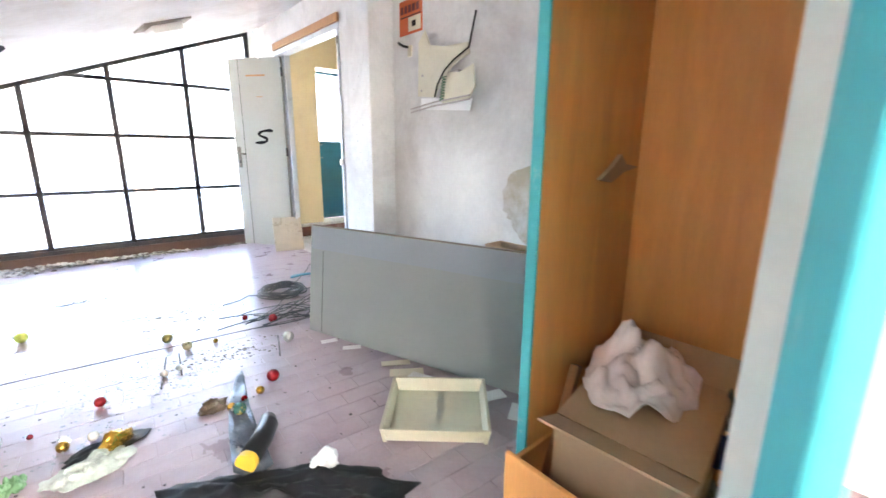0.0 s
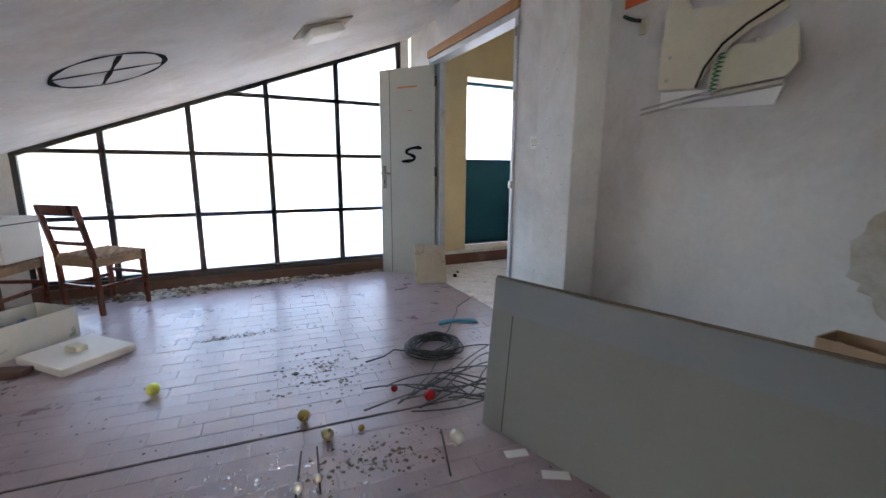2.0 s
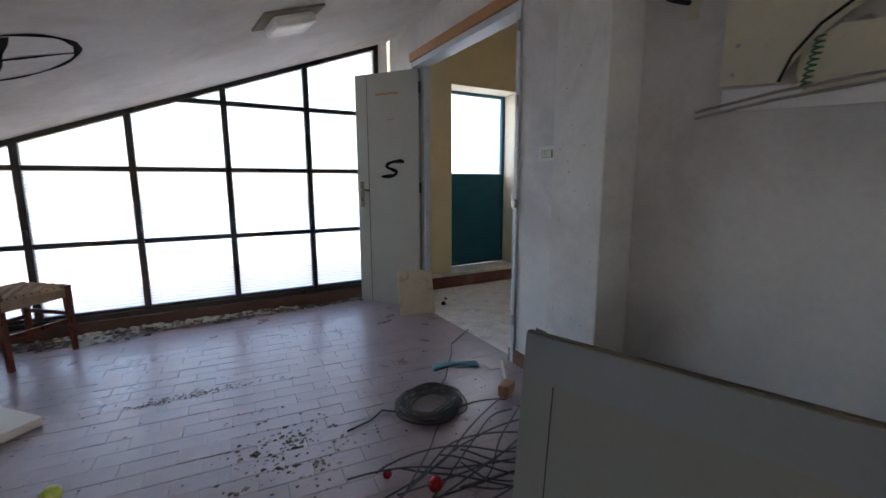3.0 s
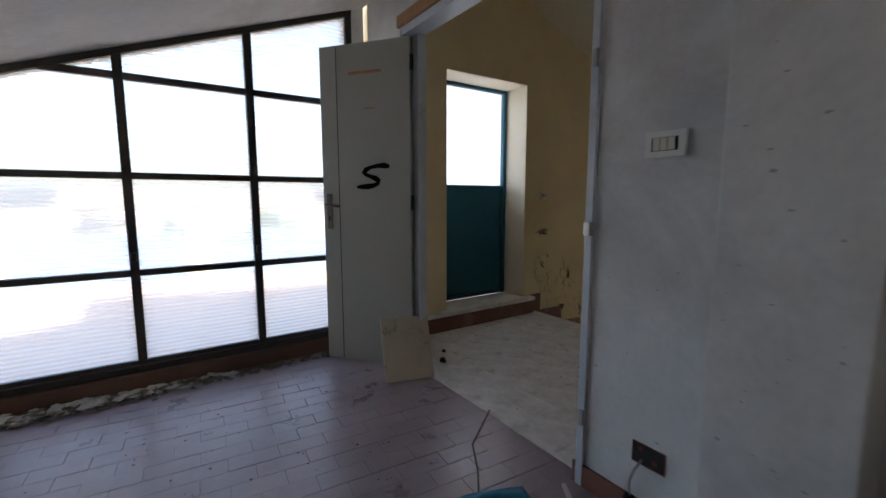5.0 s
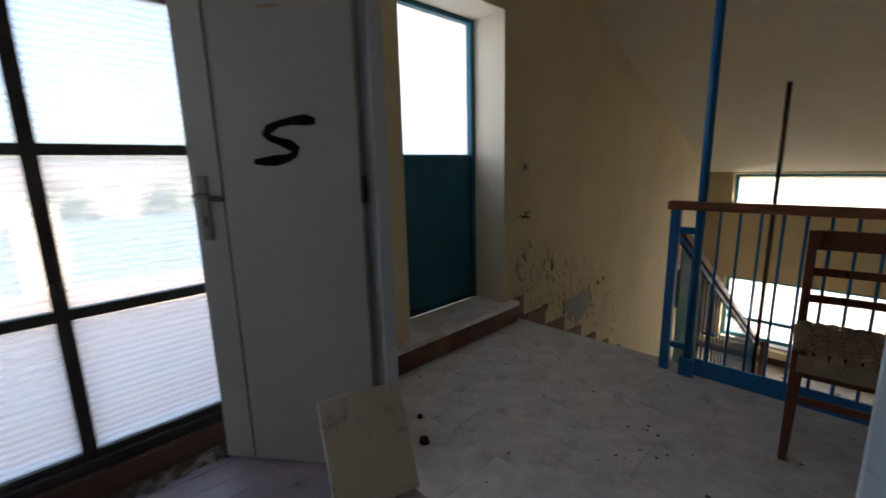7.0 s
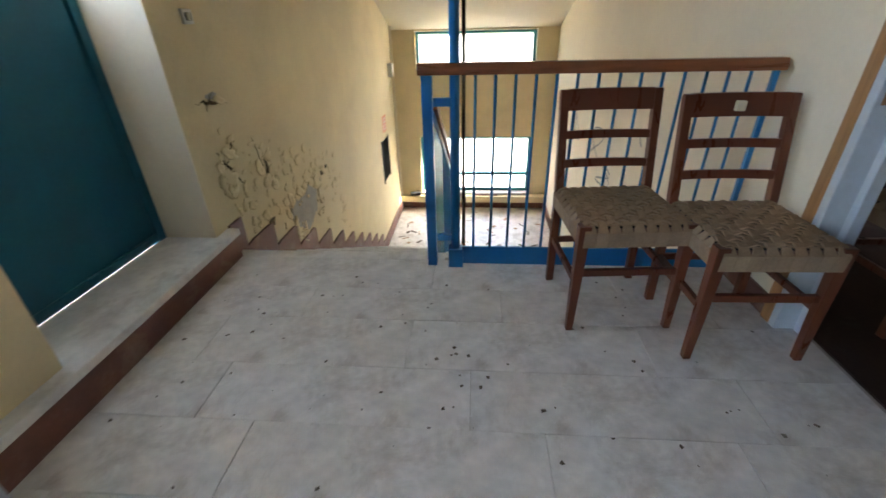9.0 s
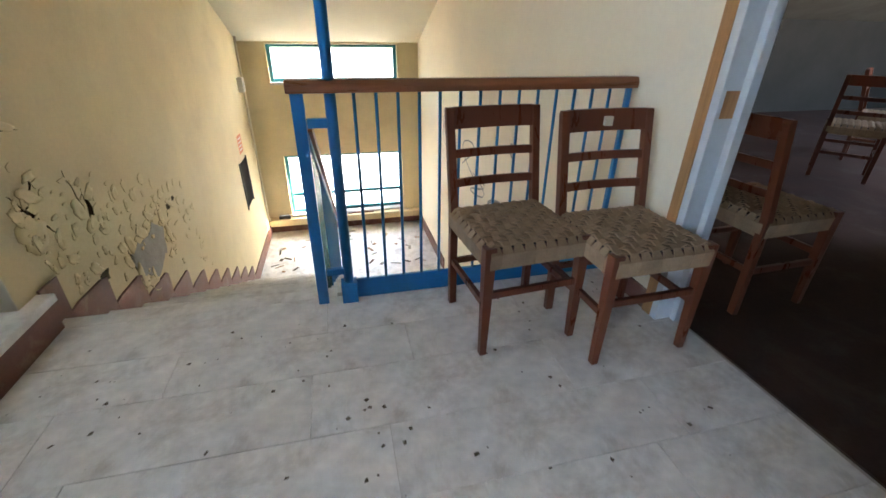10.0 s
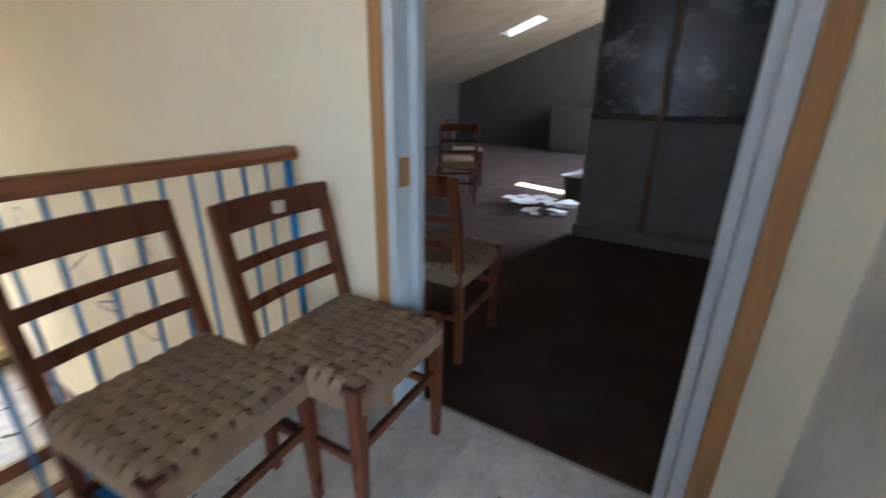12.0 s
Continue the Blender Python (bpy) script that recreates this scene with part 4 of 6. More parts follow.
fc = carton("flat_carton", pose(1.868, 1.615, 0, 0, 0, 0), 0.13, 0.50, 0.595, "open brown cardboard box round the drain pipe", 0)
part("torn_flap", prism(bmesh.new(), [(-0.25, 0.596), (-0.02, 0.596), (-0.05, 0.625), (-0.10, 0.61), (-0.14, 0.65), (-0.19, 0.635), (-0.22, 0.60)], "x", 0.050, 0.054), M_CARD, fc, "torn upright flap")
part("torn_flap", prism(bmesh.new(), [(-0.25, 0.596), (-0.12, 0.596), (-0.15, 0.63), (-0.21, 0.62)], "x", -0.066, -0.062), M_CARD, fc, "torn upright flap")
pl = thing("broken_cover", pose(WX, 2.325, 1.54), "broken cream plastic cover with bent rods on the wall", "wall fitting")
for nm, pts, lab in (("shard", [(0.26, 0.22), (0.20, 0.28), (0.15, 0.19), (0.02, 0.16), (-0.18, 0.15), (-0.20, 0.09), (-0.10, 0.06), (-0.04, 0.03), (0.06, -0.06), (0.10, -0.12), (0.27, -0.10)], "larger broken cream plate"),
                     ("shard", [(-0.04, 0.01), (-0.12, 0.0), (-0.23, 0.03), (-0.25, -0.09), (-0.20, -0.15), (0.03, -0.16), (0.05, -0.10), (0.04, -0.03)], "smaller broken cream plate")):
    part(nm, prism(bmesh.new(), pts, "x", -0.045, -0.037), M_PLASTIC, pl, lab)
part("back_strip", prism(bmesh.new(), [(0.27, -0.11), (-0.20, -0.15), (-0.18, -0.215), (0.27, -0.18)], "x", -0.02, -0.012), M_PAPER, pl, "white backing strip")
part("back_box", boxes((-0.030, 0, -0.10, 0.06, -0.10, 0.02)), M_BARE, pl, "dark fixing box behind the plate")
for dz in (0.0, -0.022):
    part("rod", tube(bmesh.new(), [(-0.05, 0.34, -0.175 + dz), (-0.055, 0.1, -0.15 + dz), (-0.055, -0.22, -0.135 + dz)], 0.005, 8), M_METAL, pl)
# thin dark arc following the gap between the two shards
part("arc_wire", tube(bmesh.new(), [(-0.055, 0.09, -0.12), (-0.058, 0.06, -0.05), (-0.058, 0.0, 0.02), (-0.056, -0.08, 0.07), (-0.05, -0.20, 0.12), (-0.04, -0.24, 0.30)], 0.005, 8), M_DARK, pl)
part("green_spring", tube(bmesh.new(), [(-0.06 + 0.012 * math.cos(k * 1.3), 0.02 - k * 0.0006 + 0.012 * math.sin(k * 1.3), -0.15 + k * 0.0032) for k in range(44)], 0.003, 6), mat("green_enamel", (0.03, 0.16, 0.07), 0.4), pl, "small green spring")
part("screw_head", tube(bmesh.new(), [(-0.046, 0.22, 0.02), (-0.05, 0.22, 0.02)], 0.007, 10), M_METAL, pl)
part("screw_head", tube(bmesh.new(), [(-0.046, 0.23, -0.07), (-0.05, 0.23, -0.07)], 0.007, 10), M_METAL, pl)
sg = thing("orange_notice", pose(WX, 2.715, 1.945), "faded orange printed notice on the wall", "notice")
part("sheet", boxes((-0.004, 0, -0.115, 0.13, -0.10, 0.11)), M_ORANGE, sg)
part("pale_field", boxes((-0.006, -0.004, -0.10, 0.03, -0.085, 0.0)), M_PLASTIC, sg)
part("text_bar", boxes((-0.0055, -0.004, -0.10, 0.115, 0.005, 0.012)), M_BLACK, sg)
for k in range(5):
    part("text_bar", boxes((-0.0055, -0.004, 0.085 - k * 0.042, 0.115 - k * 0.042, 0.03, 0.075)), M_RUST, sg)
part("text_bar", boxes((-0.0075, -0.006, -0.05, -0.01, -0.06, -0.025)), M_BLACK, sg)
hk = thing("wall_hook", pose(WX, 2.74, 1.765), "small dark bent hook screwed to the wall", "hook")
part("plate", boxes((-0.012, 0, -0.03, 0.01, -0.06, 0.01)), M_PLASTIC, hk, "", 0.002)
part("prong", tube(bmesh.new(), [(-0.01, 0.0, 0.0), (-0.03, 0.02, 0.005), (-0.04, 0.05, 0.02), (-0.035, 0.075, 0.035)], 0.009, 8), M_BLACK, hk)


def socket(name, m, w, h, label, keys=3):
    """A flush switch plate facing -x."""
    s = thing(name, m, label, "switch")
    part("plate", boxes((-0.012, 0, -w / 2, w / 2, -h / 2, h / 2)), M_WHITEPL, s, "", 0.003)
    part("recess", boxes((-0.0135, -0.012, -w * 0.32, w * 0.32, -h * 0.26, h * 0.26)), M_DARK, s)
    for k in range(keys):
        y = (k - (keys - 1) / 2) * 0.023
        part("key", boxes((-0.018, -0.0136, y - 0.010, y + 0.010, -h * 0.24, h * 0.24)), M_PLASTIC, s, "", 0.001)
    return s


socket("light_switch", pose(WX, 3.458, 1.267), 0.125, 0.078, "yellowed light switch plate on grey plaster")
socket("wall_socket", pose(3.755, LY, 1.125, 0, 0, 90), 0.07, 0.06, "small cream socket on the yellow wall", 1)
jb = thing("junction_hole", pose(WX, 3.452, 0.25), "open junction box hole with a dangling wire", "junction box")
part("recess", boxes((-0.003, 0, -0.055, 0.055, -0.035, 0.035)), M_DARK, jb)
part("rim", tube(bmesh.new(), [(-0.003, -0.055, -0.035), (-0.003, 0.055, -0.035), (-0.003, 0.055, 0.035), (-0.003, -0.055, 0.035)], 0.003, 6, True), M_RUST, jb)
part("wire", tube(bmesh.new(), [(-0.004, 0.02, -0.02), (-0.03, 0.03, -0.05), (-0.03, 0.045, -0.10), (-0.02, 0.047, -0.16)], 0.004, 6), M_METAL, jb)
part("plug", boxes((-0.04, -0.01, 0.033, 0.062, -0.21, -0.155)), M_BLACK, jb, "", 0.005)
for p in ((0.02, 0.01), (-0.03, -0.02)):
    part("knockout", boxes((-0.004, -0.003, p[0], p[0] + 0.015, p[1], p[1] + 0.015)), M_RUST, jb)

# ---- ceiling lamp and sprayed ring, laid into the slope ----
TILT_A = -math.degrees(math.atan(0.3725))


def on_slope(x, y, rz=0):
    return pose(x, y, roof_a(x), 0, TILT_A, 0) @ pose(0, 0, 0, 0, 0, rz)


lamp = thing("bulkhead_lamp", on_slope(0.80, 4.25, 8), "square glass ceiling lamp on a dirty backing board", "ceiling lamp")
part("backing", boxes((-0.17, 0.17, -0.13, 0.13, -0.012, 0)), mat("brown_backing_board", (0.30, 0.26, 0.21), 0.8, var=0.3, scale=8), lamp, "", 0.003)
part("diffuser", boxes((-0.12, 0.11, -0.10, 0.10, -0.07, -0.013)), M_WHITEPL, lamp, "moulded glass diffuser", 0.022)
rg = thing("sprayed_ring", on_slope(-0.31, 4.06), "black sprayed circle with a cross on the ceiling", "graffiti")
for nm, f in (("ring", None), ("bar", 0.35), ("bar", 1.95)):
    bm = bmesh.new()
    n = 48 if f is None else 12
    rows = []
    for i in range(n):
        if f is None:
            a = 2 * math.pi * i / n
            p, d = Vector((0.255 * math.cos(a), 0.27 * math.sin(a))), Vector((math.cos(a), math.sin(a)))
        else:
            u = -1 + 2 * i / (n - 1)
            dr_ = Vector((math.cos(f), math.sin(f)))
            p, d = dr_ * 0.25 * u, Vector((-dr_.y, dr_.x))
        w = 0.012 + 0.004 * math.sin(i * 1.1)
        rows.append([bm.verts.new((p.x + s * w * d.x, p.y + s * w * d.y, -0.002)) for s in (-1, 1)])
    for i in range(n if f is None else n - 1):
        j = (i + 1) % n
        bm.faces.new((rows[i][0], rows[i][1], rows[j][1], rows[j][0]))
    part(nm, bm, M_SPRAY, rg)

# ---- loose things on the attic floor ----
tr = thing("plastic_tray", pose(1.158, 1.515, 0.004, 0, 0, -42.8), "shallow cream plastic tray lying on the tiles", "tray")
part("base", boxes((-0.185, 0.185, -0.165, 0.165, 0, 0.006)), M_PLASTIC, tr)
for s in (-1, 1):
    bm = bmesh.new()
    prism(bm, [(s * 0.165, 0), (s * 0.18, 0), (s * 0.196, 0.058), (s * 0.183, 0.058)], "x", -0.2, 0.2)
    part("wall", bm, M_PLASTIC, tr, "", 0.002)
    bm = bmesh.new()
    prism(bm, [(s * 0.185, 0), (s * 0.20, 0), (s * 0.214, 0.058), (s * 0.201, 0.058)], "y", -0.19, 0.19)
    part("wall", bm, M_PLASTIC, tr, "", 0.002)
for x, y, a, w, h, mt in ((1.265, 1.79, 20, 0.10, 0.11, M_PAPER), (1.30, 1.63, 65, 0.10, 0.15, M_PAPER), (1.42, 1.46, 70, 0.07, 0.15, M_PAPER), (1.262, 1.875, 55, 0.07, 0.17, M_PLASTIC), (1.275, 1.99, 60, 0.05, 0.15, M_PLASTIC), (1.19, 2.30, 60, 0.04, 0.1, M_PAPER), (1.44, 1.27, 30, 0.12, 0.13, M_PAPER), (1.13, 2.46, 75, 0.04, 0.09, M_PAPER)):
    tagged(part("paper_scrap", boxes((-w / 2, w / 2, -h / 2, h / 2, 0, 0.003)), mt, None, "scrap of pale card lying beside the door leaf", 0, loc=pose(x, y, 0.004, 0, 0, a)), category="scrap", group="scraps by the door leaf")

M_RED = mat("red_bauble_gloss", (0.30, 0.009, 0.014), 0.15, 0.3, var=0.15, scale=20, bump=0)
M_GOLD = mat("gold_bauble_gloss", (0.62, 0.36, 0.06), 0.2, 0.9, var=0.2, scale=20, bump=0)
M_SILVER = mat("pale_bauble_gloss", (0.72, 0.68, 0.60), 0.22, 0.4, var=0.15, scale=20, bump=0)
M_LIME = mat("lime_bauble_gloss", (0.55, 0.62, 0.12), 0.3, 0.1, var=0.15, scale=20, bump=0)
M_TEALB = mat("green_gold_bauble", (0.05, 0.16, 0.13), 0.25, 0.4, var=0.3, scale=30, bump=0, second=(0.5, 0.36, 0.1), amount=0.9, contrast=(0.5, 0.56))
M_PALEG = mat("tarnished_pale_gold", (0.45, 0.38, 0.22), 0.3, 0.6, var=0.3, scale=25, bump=0)
M_OLIVE = mat("tarnished_bauble", (0.24, 0.20, 0.06), 0.3, 0.5, var=0.35, scale=30, bump=0)


def bauble(x, y, r, material, label, tilt=60, turn=0):
    b = thing("bauble", pose(x, y, r), label, "bauble", "baubles on the floor")
    bm = bmesh.new()
    bmesh.ops.create_uvsphere(bm, u_segments=20, v_segments=12, radius=r)
    part("ball", bm, material, b, "", 0, True, pose(0, 0, 0, tilt, 0, turn))
    part("cap", tube(bmesh.new(), [(0, 0, r * 0.93), (0, 0, r * 1.18)], r * 0.25, 10), M_METAL, b, "", 0, False, pose(0, 0, 0, tilt, 0, turn))
    part("loop", tube(bmesh.new(), [(r * 0.15 * math.cos(a), 0, r * 1.3 + r * 0.15 * math.sin(a)) for a in [k * math.pi / 4 for k in range(8)]], r * 0.03, 5, True), M_METAL, b, "", 0, False, pose(0, 0, 0, tilt, 0, turn))
    return b


for x, y, r, mt, lab in ((0.985, 2.965, 0.033, M_RED, "glossy red bauble beside loose wires"), (0.858, 3.115, 0.020, M_RED, "small red bauble on the tiles"), (0.728, 2.237, 0.034, M_RED, "dented red bauble near the dark strip"),
                         (0.083, 2.508, 0.026, M_RED, "deep red bauble on dusty tiles"), (-0.372, 2.756, 0.022, M_RED, "small red bauble on dusty tiles"), (0.642, 2.162, 0.022, M_GOLD, "small gold bauble on the dark strip"),
                         (0.524, 2.058, 0.032, M_TEALB, "tarnished green and gold bauble"), (0.505, 2.105, 0.022, M_GOLD, "small gold bauble on the tiles"), (-0.038, 2.238, 0.024, M_GOLD, "gold bauble near crumpled plastic"),
                         (0.953, 2.621, 0.036, M_SILVER, "pearly white bauble by the door leaf"), (-0.221, 3.59, 0.036, M_LIME, "pale lime bauble on bright tiles"), (0.624, 2.869, 0.016, M_GOLD, "crushed gold bauble near the joint"),
                         (0.414, 3.048, 0.032, M_OLIVE, "tarnished olive bauble beside the floor joint"), (0.482, 2.872, 0.030, M_PALEG, "tarnished pale bauble beside the floor joint"), (0.335, 2.62, 0.022, M_SILVER, "small silver bauble among glass shards"),
                         (-0.239, 2.405, 0.040, M_SILVER, "cracked clear bauble on the tiles"), (0.404, 2.64, 0.02, M_SILVER, "small silver bauble among glass shards"), (0.568, 2.148, 0.016, M_RED, "tiny pink bauble beside a gold one"),
                         (0.05, 2.248, 0.022, M_SILVER, "small silver bauble beside gold foil"), (-0.135, 2.412, 0.012, M_RED, "broken dark red bauble scrap")):
    bauble(x, y, r * 0.86, mt, lab, random.uniform(50, 130), random.uniform(0, 360))


def loops(name, cx, cy, r, n, spread, label, seed):
    """A coil of thin cable: loops of slightly different size, each drifting."""
    rnd = random.Random(seed)
    t = thing(name, pose(cx, cy, 0), label, "cable")
    for k in range(n):
        ph, rr, ox, oy, z = rnd.uniform(0, 6.28), r * rnd.uniform(0.8, 1.1), rnd.uniform(-spread, spread), rnd.uniform(-spread, spread), 0.006 + 0.05 * rnd.random()
        pts = [(ox + rr * math.cos(a + ph), oy + rr * 0.95 * math.sin(a + ph), 0.006 + abs(z * (0.6 + 0.4 * math.sin(2 * a + ph)))) for a in [i * 2 * math.pi / 30 for i in range(30)]]
        part("loop", tube(bmesh.new(), pts, 0.0045, 6, True), M_CABLE, t, "", 0, True)
    return t


M_CABLE = mat("grey_black_cable", (0.055, 0.062, 0.065), 0.4, var=0.3, scale=20)
coil = loops("cable_coil", 1.235, 3.485, 0.145, 16, 0.03, "coil of thin dark cable on the tiles", 3)
part("tail", tube(bmesh.new(), [(-0.15, 0.0, 0.02), (-0.22, 0.08, 0.012), (-0.30, 0.03, 0.006), (-0.42, 0.0, 0.006)], 0.0045, 6), M_CABLE, coil, "", 0, True)
part("tail", tube(bmesh.new(), [(0.10, 0.10, 0.02), (0.22, 0.22, 0.012), (0.33, 0.38, 0.008), (0.43, 0.51, 0.006), (0.52, 0.66, 0.008), (0.66, 0.76, 0.010), (0.78, 0.85, 0.008)], 0.004, 6), M_CABLE, coil, "", 0, True)
tang = thing("tangled_cable", pose(1.26, 3.0, 0), "loose tangle of thin grey cable beside the door leaf", "cable")
rnd = random.Random(11)
for k in range(16):
    a0, l = rnd.uniform(-0.25, 0.3), rnd.uniform(0.25, 0.45)
    pts = [(0.30 - l * 2 * u * (0.9 + 0.1 * math.sin(k)) + 0.02 * math.sin(9 * u + k), a0 * (1 - u * u) + 0.16 * math.sin(3.0 * u + k * 0.35) * 0.8, 0.006 + 0.04 * abs(math.sin(3 * u + k))) for u in [i / 14 for i in range(15)]]
    part("strand", tube(bmesh.new(), pts, 0.0038, 6), M_CABLE, tang, "", 0, True)

sh = thing("dark_strip", pose(0.555, 2.0, 0.004, 0, 0, 74), "dark blue-grey curled plastic strip on the floor", "strip")
bm = bmesh.new()
rows = []
for i in range(17):
    u = i / 16
    w = 0.055 * (1 - u) ** 0.6 + 0.006
    rows.append([bm.verts.new((-0.36 + 0.78 * u, s * w + 0.05 * math.sin(2.2 * u), 0.002 + 0.03 * (s * s) * (1 - u) + 0.006 * math.sin(i * 1.3 + s))) for s in (-1, -0.5, 0, 0.5, 1)])
for i in range(16):
    for k in range(4):
        bm.faces.new((rows[i][k], rows[i][k + 1], rows[i + 1][k + 1], rows[i + 1][k]))
o = part("sheet", bm, mat("blue_grey_sheet", (0.075, 0.095, 0.12), 0.3, var=0.4, scale=15, second=(0.3, 0.33, 0.36), amount=0.5, contrast=(0.5, 0.7)), sh, "", 0, True)
o.modifiers.new("thickness", "SOLIDIFY").thickness = 0.003
tb = thing("black_tube", pose(0.52, 1.775, 0.04, 0, 0, 48), "black plastic tube with a yellow end cap", "tube")
part("barrel", tube(bmesh.new(), [(-0.10, 0, 0), (0.02, 0.0, 0), (0.09, 0.012, 0), (0.13, 0.03, 0)], [0.038, 0.038, 0.037, 0.030], 20), mat("black_plastic", (0.02, 0.02, 0.022), 0.35, var=0.3, scale=12), tb, "", 0, True)
part("cap", tube(bmesh.new(), [(-0.125, 0, 0), (-0.10, 0, 0)], 0.037, 20), mat("yellow_plastic", (0.68, 0.42, 0.04), 0.4, var=0.1), tb, "yellow end cap")
drape("black_cloth", pose(0.52, 1.50, 0.0, 0, 0, -38), (0.40, 0.12), 0.045, M_BLACK, "black cloth rag spread on the floor", "cloth", 7)
drape("clear_plastic_litter", pose(0.04, 2.055, 0.0, 0, 0, 15), (0.14, 0.07), 0.035, mat("greenish_film", (0.50, 0.56, 0.50), 0.3, var=0.35, scale=14), "crumpled pale plastic film on the tiles", "film", 9)
drape("green_film", pose(-0.17, 2.11, 0.0, 0, 0, 60), (0.05, 0.035), 0.03, mat("green_foil_film", (0.22, 0.42, 0.20), 0.25, var=0.4, scale=20), "small scrap of green film on the tiles", "film", 15)
crumple("gold_foil", pose(0.115, 2.165, 0.0, 0, 0, 40), (0.055, 0.035, 0.04), M_GOLD, "crumpled gold foil among litter", "foil", 4, 4, 0.5)
drape("dark_scrap", pose(0.075, 2.15, 0.0, 0, 0, 15), (0.13, 0.06), 0.012, M_BLACK, "thin dark scrap under gold foil", "scrap", 12)
crumple("pine_cone_litter", pose(0.448, 2.172, 0.0, 0, 0, 10), (0.05, 0.035, 0.03), M_LEAVES, "broken pine cone on the tiles", "pine cone", 6, 4, 0.6)
crumple("paper_wad", pose(0.663, 1.552, 0.0), (0.05, 0.035, 0.045), M_PAPER, "small wad of pale paper", "paper", 14, 4, 0.4)
bs_ = thing("blue_strap", pose(1.594, 3.83, 0.0, 0, 0, -18), "teal blue plastic strap lying by the threshold", "strap")
bm = bmesh.new()
rows = []
for i in range(13):
    u = i / 12
    w = 0.028 + 0.012 * math.cos(u * 6)
    rows.append([bm.verts.new((-0.14 + 0.28 * u, s * w + 0.02 * math.sin(4 * u), 0.004 + 0.010 * math.sin(u * 3.1) * (0.5 + 0.5 * s) + 0.012 * u)) for s in (-1, 0, 1)])
for i in range(12):
    for k in range(2):
        bm.faces.new((rows[i][k], rows[i][k + 1], rows[i + 1][k + 1], rows[i + 1][k]))
part("band", bm, mat("teal_blue_plastic", (0.02, 0.20, 0.30), 0.35, var=0.3, scale=20), bs_, "", 0, True).modifiers.new("thickness", "SOLIDIFY").thickness = 0.004
o = thing("white_lath", pose(1.805, 3.625, 0.006, 0, 0, 57), "broken white plastic strip on the floor", "strip")
part("strip", boxes((-0.13, 0.13, -0.008, 0.008, 0, 0.012)), M_WHITEPL, o, "", 0.002)
o = thing("wood_block", pose(1.66, 3.41, 0.0, 0, 0, 30), "small broken piece of brown wood", "wood scrap")
part("block", boxes((-0.05, 0.05, -0.03, 0.03, 0, 0.06)), M_TRIMW, o, "", 0.006)
# square board leaning in the doorway
brd = thing("leaning_board", pose(1.718, 4.928, 0.003, -24, 0, -15), "scratched square cream board leaning on the open door", "board")
part("board", boxes((0, 0.305, 0, 0.02, 0, 0.385)), mat("scratched_cream_board", (0.56, 0.50, 0.38), 0.6, var=0.2, scale=6, second=(0.14, 0.10, 0.07), amount=0.8, contrast=(0.58, 0.66)), brd, "", 0.003)
# carton and slab near the window
M_PALECARD = mat("pale_printed_card", (0.60, 0.58, 0.52), 0.8, var=0.12, scale=6, second=(0.12, 0.22, 0.16), amount=0.8, contrast=(0.6, 0.64))
ct = carton("open_carton", pose(-1.06, 4.63, 0, 0, 0, 52), 0.44, 0.34, 0.20, "open pale carton half full of rubbish", 0.0)
for o in ct.children:
    o.data.materials[0] = M_PALECARD
crumple("blue_rubbish", pose(-1.07, 4.64, 0.006, 0, 0, 30), (0.13, 0.10, 0.12), mat("blue_film", (0.06, 0.14, 0.32), 0.4, var=0.4, scale=12, second=(0.5, 0.5, 0.48), amount=0.9, contrast=(0.45, 0.55)), "blue and white rubbish inside the carton", "rubbish", 8, 4, 0.5)
sl = thing("foam_slab", pose(-0.687, 4.27, 0.004, 0, 0, -47), "thick white foam slab lying on the tiles", "slab")
part("slab", boxes((-0.214, 0.214, -0.19, 0.19, 0, 0.045)), M_WHITEPL, sl, "", 0.006)
part("grip", boxes((-0.06, 0.05, -0.03, 0.03, 0.045, 0.075)), M_PLASTIC, sl, "", 0.006)
o = thing("dark_plank", pose(-1.02, 4.18, 0.004, 0, 0, -20), "short dark wooden plank on the floor", "plank")
part("plank", boxes((-0.17, 0.17, -0.04, 0.04, 0, 0.03)), M_SILL, o, "", 0.004)
drape("newspaper", pose(-0.43, 5.47, 0.0, 0, 0, 5), (0.18, 0.07), 0.035, mat("smudged_newsprint", (0.52, 0.52, 0.49), 0.85, var=0.3, scale=20, fine=120, second=(0.12, 0.12, 0.12), amount=0.9, contrast=(0.5, 0.56)), "crumpled smudged newspaper by the window", "newspaper", 21)


# ---- dark attic ----
pt = thing("partition", pose(0, 0.55, 0), "grey panelled partition with dark glazed upper lights", "partition", kind="structure")
for x0, x1 in ((2.05, 2.62), (2.665, 3.12)):
    part("lower_panel", boxes((x0, x1, -0.02, 0.02, 0.0, 0.945)), M_GPANEL, pt, "", 0.004)
    part("upper_light", boxes((x0, x1, -0.008, 0.008, 0.985, 2.35)), mat("grimy_dark_glass", (0.035, 0.05, 0.065), 0.25, var=0.7, scale=7, fine=40, bump=0.4, second=(0.22, 0.27, 0.31), amount=0.9, contrast=(0.53, 0.60)), pt)
part("mid_rail", boxes((2.05, 3.15, -0.035, 0.035, 0.945, 0.985)), M_STEEL, pt, "", 0.003)
part("post", boxes((2.62, 2.665, 0.022, 0.075, 0.0, 2.4)), M_SILL, pt, "", 0.004)
part("post", boxes((3.12, 3.15, -0.03, 0.03, 0.0, 2.4)), M_GPANEL, pt, "", 0.004)
